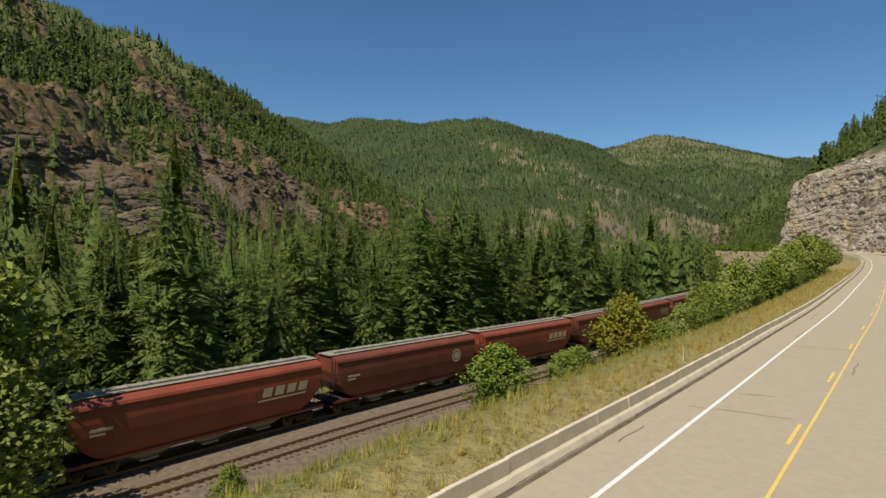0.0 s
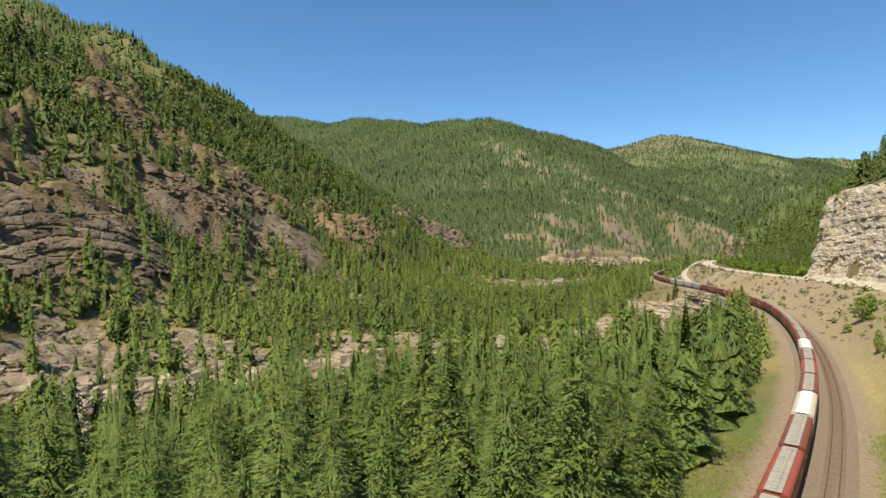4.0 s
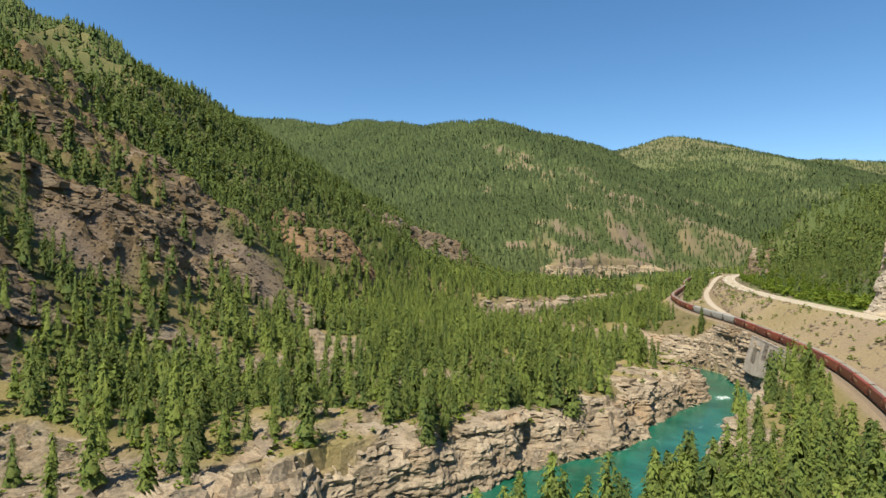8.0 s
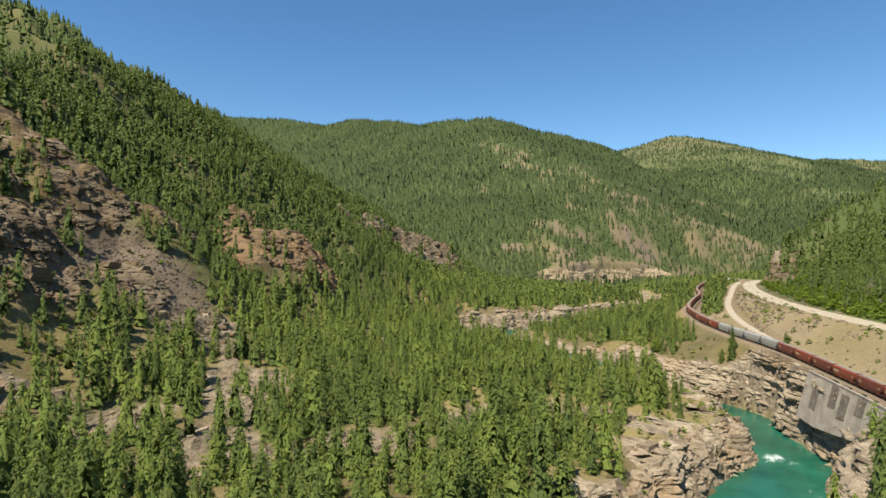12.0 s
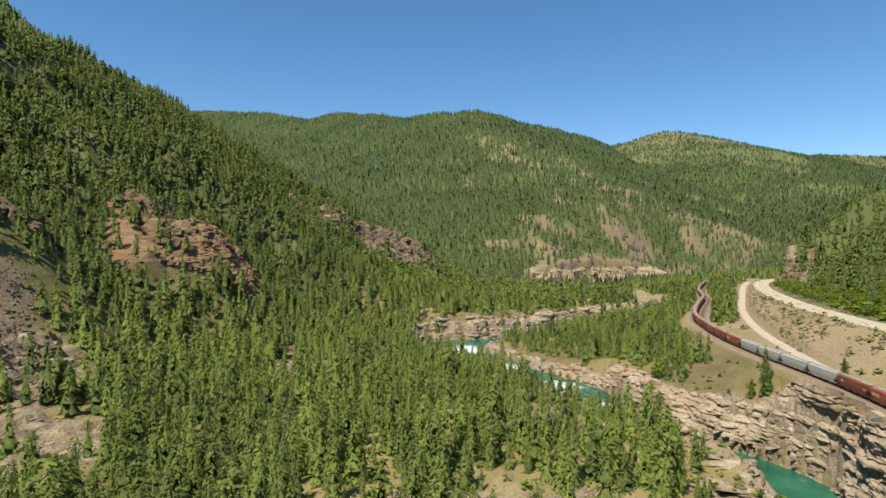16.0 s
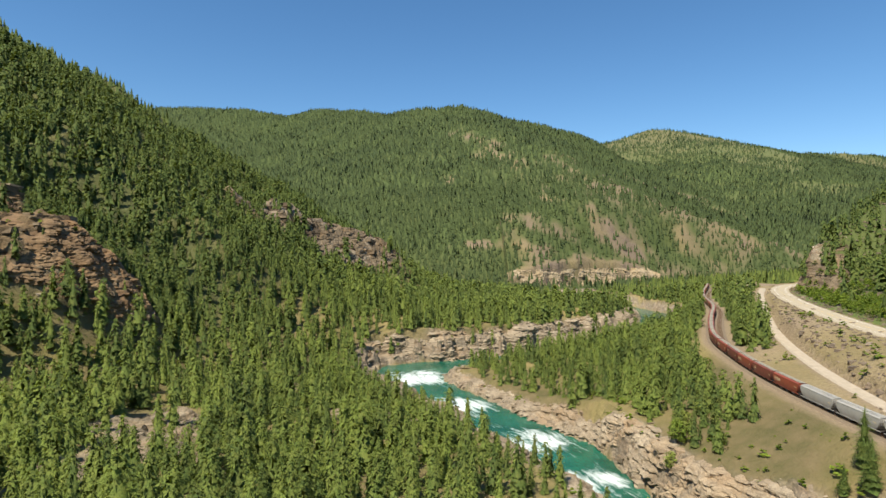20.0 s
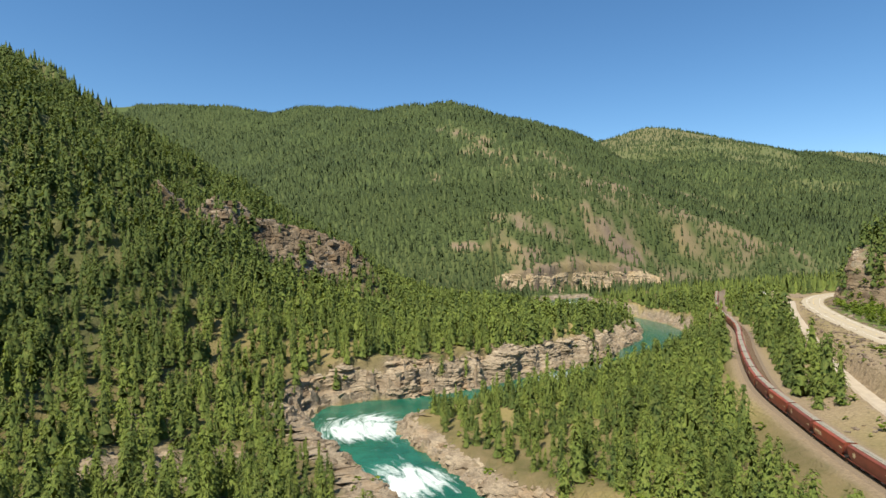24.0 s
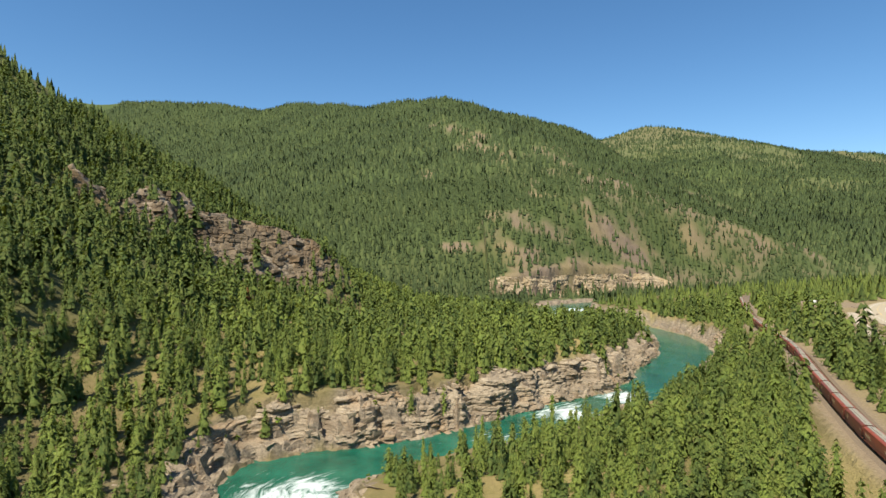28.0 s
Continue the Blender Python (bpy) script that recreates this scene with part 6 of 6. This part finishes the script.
shore = shore[(shore[:, 0] > -120) & (shore[:, 1] > 165) & (shore[:, 1] < 1020)]
t = np.gradient(shore[:, :2], axis=0)
t /= np.linalg.norm(t, axis=1)[:, None]
for k, label in ((-1, "bedded tan rock bluff on the river's wooded bank"), (1, "bedded pale rock cliff on the railway's bank")):
    side = k * np.stack([t[:, 1], -t[:, 0]], 1)
    cliff(shore[:, :2] + side * shore[:, 2:3] * 0.55, side, 38, -2.6, 27.0, 2.3, 2, 0.62 if k < 0 else 0.6, ROCK, label, ("rock", 0.2, 0.5), 0.55, 2)
road_fine = smooth_line(ROAD[:, :3], 0.8)
for y0, y1, z0, z1, stone, text in ((225, 462, 39.8, 100, CUT_ROCK, "jagged pale grey and ochre rock face of the road cut"), (812, 886, 42.4, 80, CRAG_ROCK, "rough brown rock face beside the highway's bend")):
    cut = road_fine[(road_fine[:, 1] > y0) & (road_fine[:, 1] < y1)]
    t = np.gradient(cut[:, :2], axis=0)
    t /= np.linalg.norm(t, axis=1)[:, None]
    side = np.stack([t[:, 1], -t[:, 0]], 1)
    cliff(cut[:, :2] + side * 7.5, side, 40, z0, z1, 3.4, 3, 0.8, stone, text, ("face", -1.0, 0.2), 0.5, 2, 0.5)


# ---- concrete retaining wall under the railway ----
def retaining_wall():
    s0, s1 = along_of(RAIL, 187, 380), along_of(RAIL, 199, 440)
    line = np.array([place_on(RAIL, s)[0] for s in np.linspace(s0, s1, 24)])
    ob = tagged(new("retaining_wall"), "stained concrete retaining wall holding up the railway", "wall", kind="structure")
    drop = np.interp(np.linspace(0, 1, 24), [0, 0.2, 0.5, 0.75, 1], [12, 14, 17, 19, 19])
    t = np.gradient(line[:, :2], axis=0)
    t /= np.linalg.norm(t, axis=1)[:, None]
    nrm = np.stack([t[:, 1], -t[:, 0]], 1)
    cols = [np.column_stack([line[:, :2] + nrm * -4.3, np.full(24, 28.3)]), np.column_stack([line[:, :2] + nrm * -5.1, np.full(24, 28.3)]),
            np.column_stack([line[:, :2] + nrm * -5.15, np.full(24, 27.7)]), np.column_stack([line[:, :2] + nrm * -5.0, np.full(24, 27.65)]),
            np.column_stack([line[:, :2] + nrm * (-5.0 - drop * 0.24)[:, None], 28.3 - drop])]
    v = np.stack(cols, 1).reshape(-1, 3)
    w = new("wall_face", mesh_from("wall_face", v, grid_faces(5, 24), STAINED))
    w.parent = ob
    for k, f0, f1 in ((6, 0.08, 0.45), (10, 0.14, 0.66), (13, 0.05, 0.5), (18, 0.2, 0.7)):
        a, b = line[k], line[k + 2]
        q = []
        for p0, n0, dr in ((a, nrm[k], drop[k]), (b, nrm[k + 2], drop[k + 2])):
            for f in (f0, f1):
                q.append((*(p0[:2] + n0 * (-5.06 - dr * f * 0.24)), 28.3 - dr * f))
        bm = bmesh.new()
        vv = [bm.verts.new(c) for c in (q[0], q[1], q[3], q[2])]
        bm.faces.new(vv)
        bmesh.ops.solidify(bm, geom=bm.faces[:], thickness=0.06)
        part("patch", bm, DARK_CONCRETE, ob, "darker repaired concrete panel")


retaining_wall()


# ---- vehicles at the turnout ----
def vehicle(x, y, turn, paint, length, height, label, van):
    z = float(ground_z(np.array([x]), np.array([y]))[0])
    ob = tagged(new("van" if van else "car"), label, "van" if van else "car", "vehicles at the turnout")
    ob.matrix_world = pose(x, y, z + 0.02, 0, 0, turn)
    hl, w = length / 2, 0.95
    if van:
        side = [(-hl, 0.45), (-hl, height), (hl - 1.1, height), (hl - 0.55, 1.35), (hl, 1.1), (hl, 0.45)]
    else:
        side = [(-hl, 0.35), (-hl, 0.95), (-hl + 0.5, 1.0), (-hl + 1.0, height), (0.5, height), (1.2, 0.98), (hl - 0.1, 0.85), (hl, 0.35)]
    bm = bmesh.new()
    a = [bm.verts.new((-w * (0.86 if zz > 1.05 else 1), yy, zz)) for yy, zz in side]
    b = [bm.verts.new((w * (0.86 if zz > 1.05 else 1), yy, zz)) for yy, zz in side]
    n = len(side)
    for k in range(n):
        bm.faces.new((a[k], a[(k + 1) % n], b[(k + 1) % n], b[k]))
    bm.faces.new(a[::-1])
    bm.faces.new(b)
    bmesh.ops.recalc_face_normals(bm, faces=bm.faces)
    bmesh.ops.bevel(bm, geom=bm.edges[:], offset=0.06, segments=1, affect="EDGES")
    part("body", bm, paint, ob)
    bm = bmesh.new()
    for s in (-1, 1):
        box(bm, s * w * 0.87 - 0.012, s * w * 0.87 + 0.012, -hl + (1.4 if van else 1.1), (hl - 1.5 if van else 0.5), 1.1, height - 0.18)
    part("side_window", bm, DARK_GLASS, ob)
    for yy in (-hl + 0.9, hl - 0.9):
        for s in (-1, 1):
            bm = bmesh.new()
            tube(bm, (s * 0.72, yy, 0.33), (s * 0.97, yy, 0.33), 0.33, 0.33, 14)
            part("wheel", bm, DARK_IRON, ob)


for x, y, turn, paint, length, height, label, van in ((384, 908, 60, WHITE_PAINT, 5.6, 2.3, "white van parked on gravel", True), (389, 915, 50, WHITE_PAINT, 4.6, 1.5, "white car parked on gravel", False),
                                                      (405, 929, 20, BEIGE_PAINT, 7.2, 2.9, "beige motor home parked under trees", True), (413, 931, 10, DARK_IRON, 4.6, 1.5, "dark car parked under trees", False),
                                                      (382, 902, 70, WHITE_PAINT, 4.5, 1.45, "white car parked at the lot's edge", False)):
    vehicle(x, y, turn, paint, length, height, label, van)


# ---- power line pole on the hill ----
def power_pole(x, y, h, turn, label):
    z = float(ground_z(np.array([x]), np.array([y]))[0])
    ob = tagged(new("power_pole"), label, "power pole", "power poles")
    ob.matrix_world = pose(x, y, z - 0.3, 0, 0, turn)
    for s in (-1, 1):
        bm = bmesh.new()
        tube(bm, (2.2 * s, 0, 0), (2.2 * s, 0, h), 0.22, 0.15, 8)
        part("pole", bm, BARK, ob)
    bm = bmesh.new()
    box(bm, -4.6, 4.6, -0.12, 0.12, h - 1.6, h - 1.3)
    part("crossarm", bm, BARK, ob)
    for s in (-4.2, 0, 4.2):
        bm = bmesh.new()
        tube(bm, (s, 0, h - 2.9), (s, 0, h - 1.6), 0.09, 0.09, 6)
        part("insulator", bm, GREY_PAINT, ob)


power_pole(304, 397, 24, 20, "wooden two-legged power pole on the wooded hilltop")


# ---- sleepers: the nearest ones singly, the rest joined ----
def sleepers():
    bm = bmesh.new()
    box(bm, -1.3, 1.3, -0.115, 0.115, -0.14, 0.055)
    bmesh.ops.bevel(bm, geom=[e for e in bm.edges], offset=0.012, segments=1, affect="EDGES")
    me = mesh_of("sleeper", bm, SLEEPER)
    pitch = 0.56
    s0, s1 = along_of(RAIL, -40, 10), along_of(RAIL, 360, 1040)
    bv = np.array([(-1.3, -0.115, -0.1), (1.3, -0.115, -0.1), (1.3, 0.115, -0.1), (-1.3, 0.115, -0.1), (-1.3, -0.115, 0.05), (1.3, -0.115, 0.05), (1.3, 0.115, 0.05), (-1.3, 0.115, 0.05)])
    bf = np.array([(4, 5, 6, 7), (0, 1, 5, 4), (1, 2, 6, 5), (2, 3, 7, 6), (3, 0, 4, 7)])
    for off, track in ((4.6, TRACKS[1]), (0.0, TRACKS[0])):
        vs, fs = [], []
        for k in range(int((s1 - s0) / pitch)):
            q, turn = place_on(RAIL, s0 + pitch * k)
            jitter = 1.2 * math.sin(k * 7.7)
            m = pose(q[0], q[1], q[2], 0, 0, turn + jitter) @ pose(off, 0, 0)
            if off > 1 and k < 290:
                ob = new("sleeper", me)
                ob.parent = track
                ob.matrix_basis = m
            else:
                a = np.array(m)
                vs.append(bv @ a[:3, :3].T + a[:3, 3])
                fs.append(bf + 8 * len(fs))
        rest = new("sleepers", mesh_from("sleepers", np.concatenate(vs), np.concatenate(fs), SLEEPER))
        rest.parent = track
        tagged(rest, kind="stuff")


sleepers()
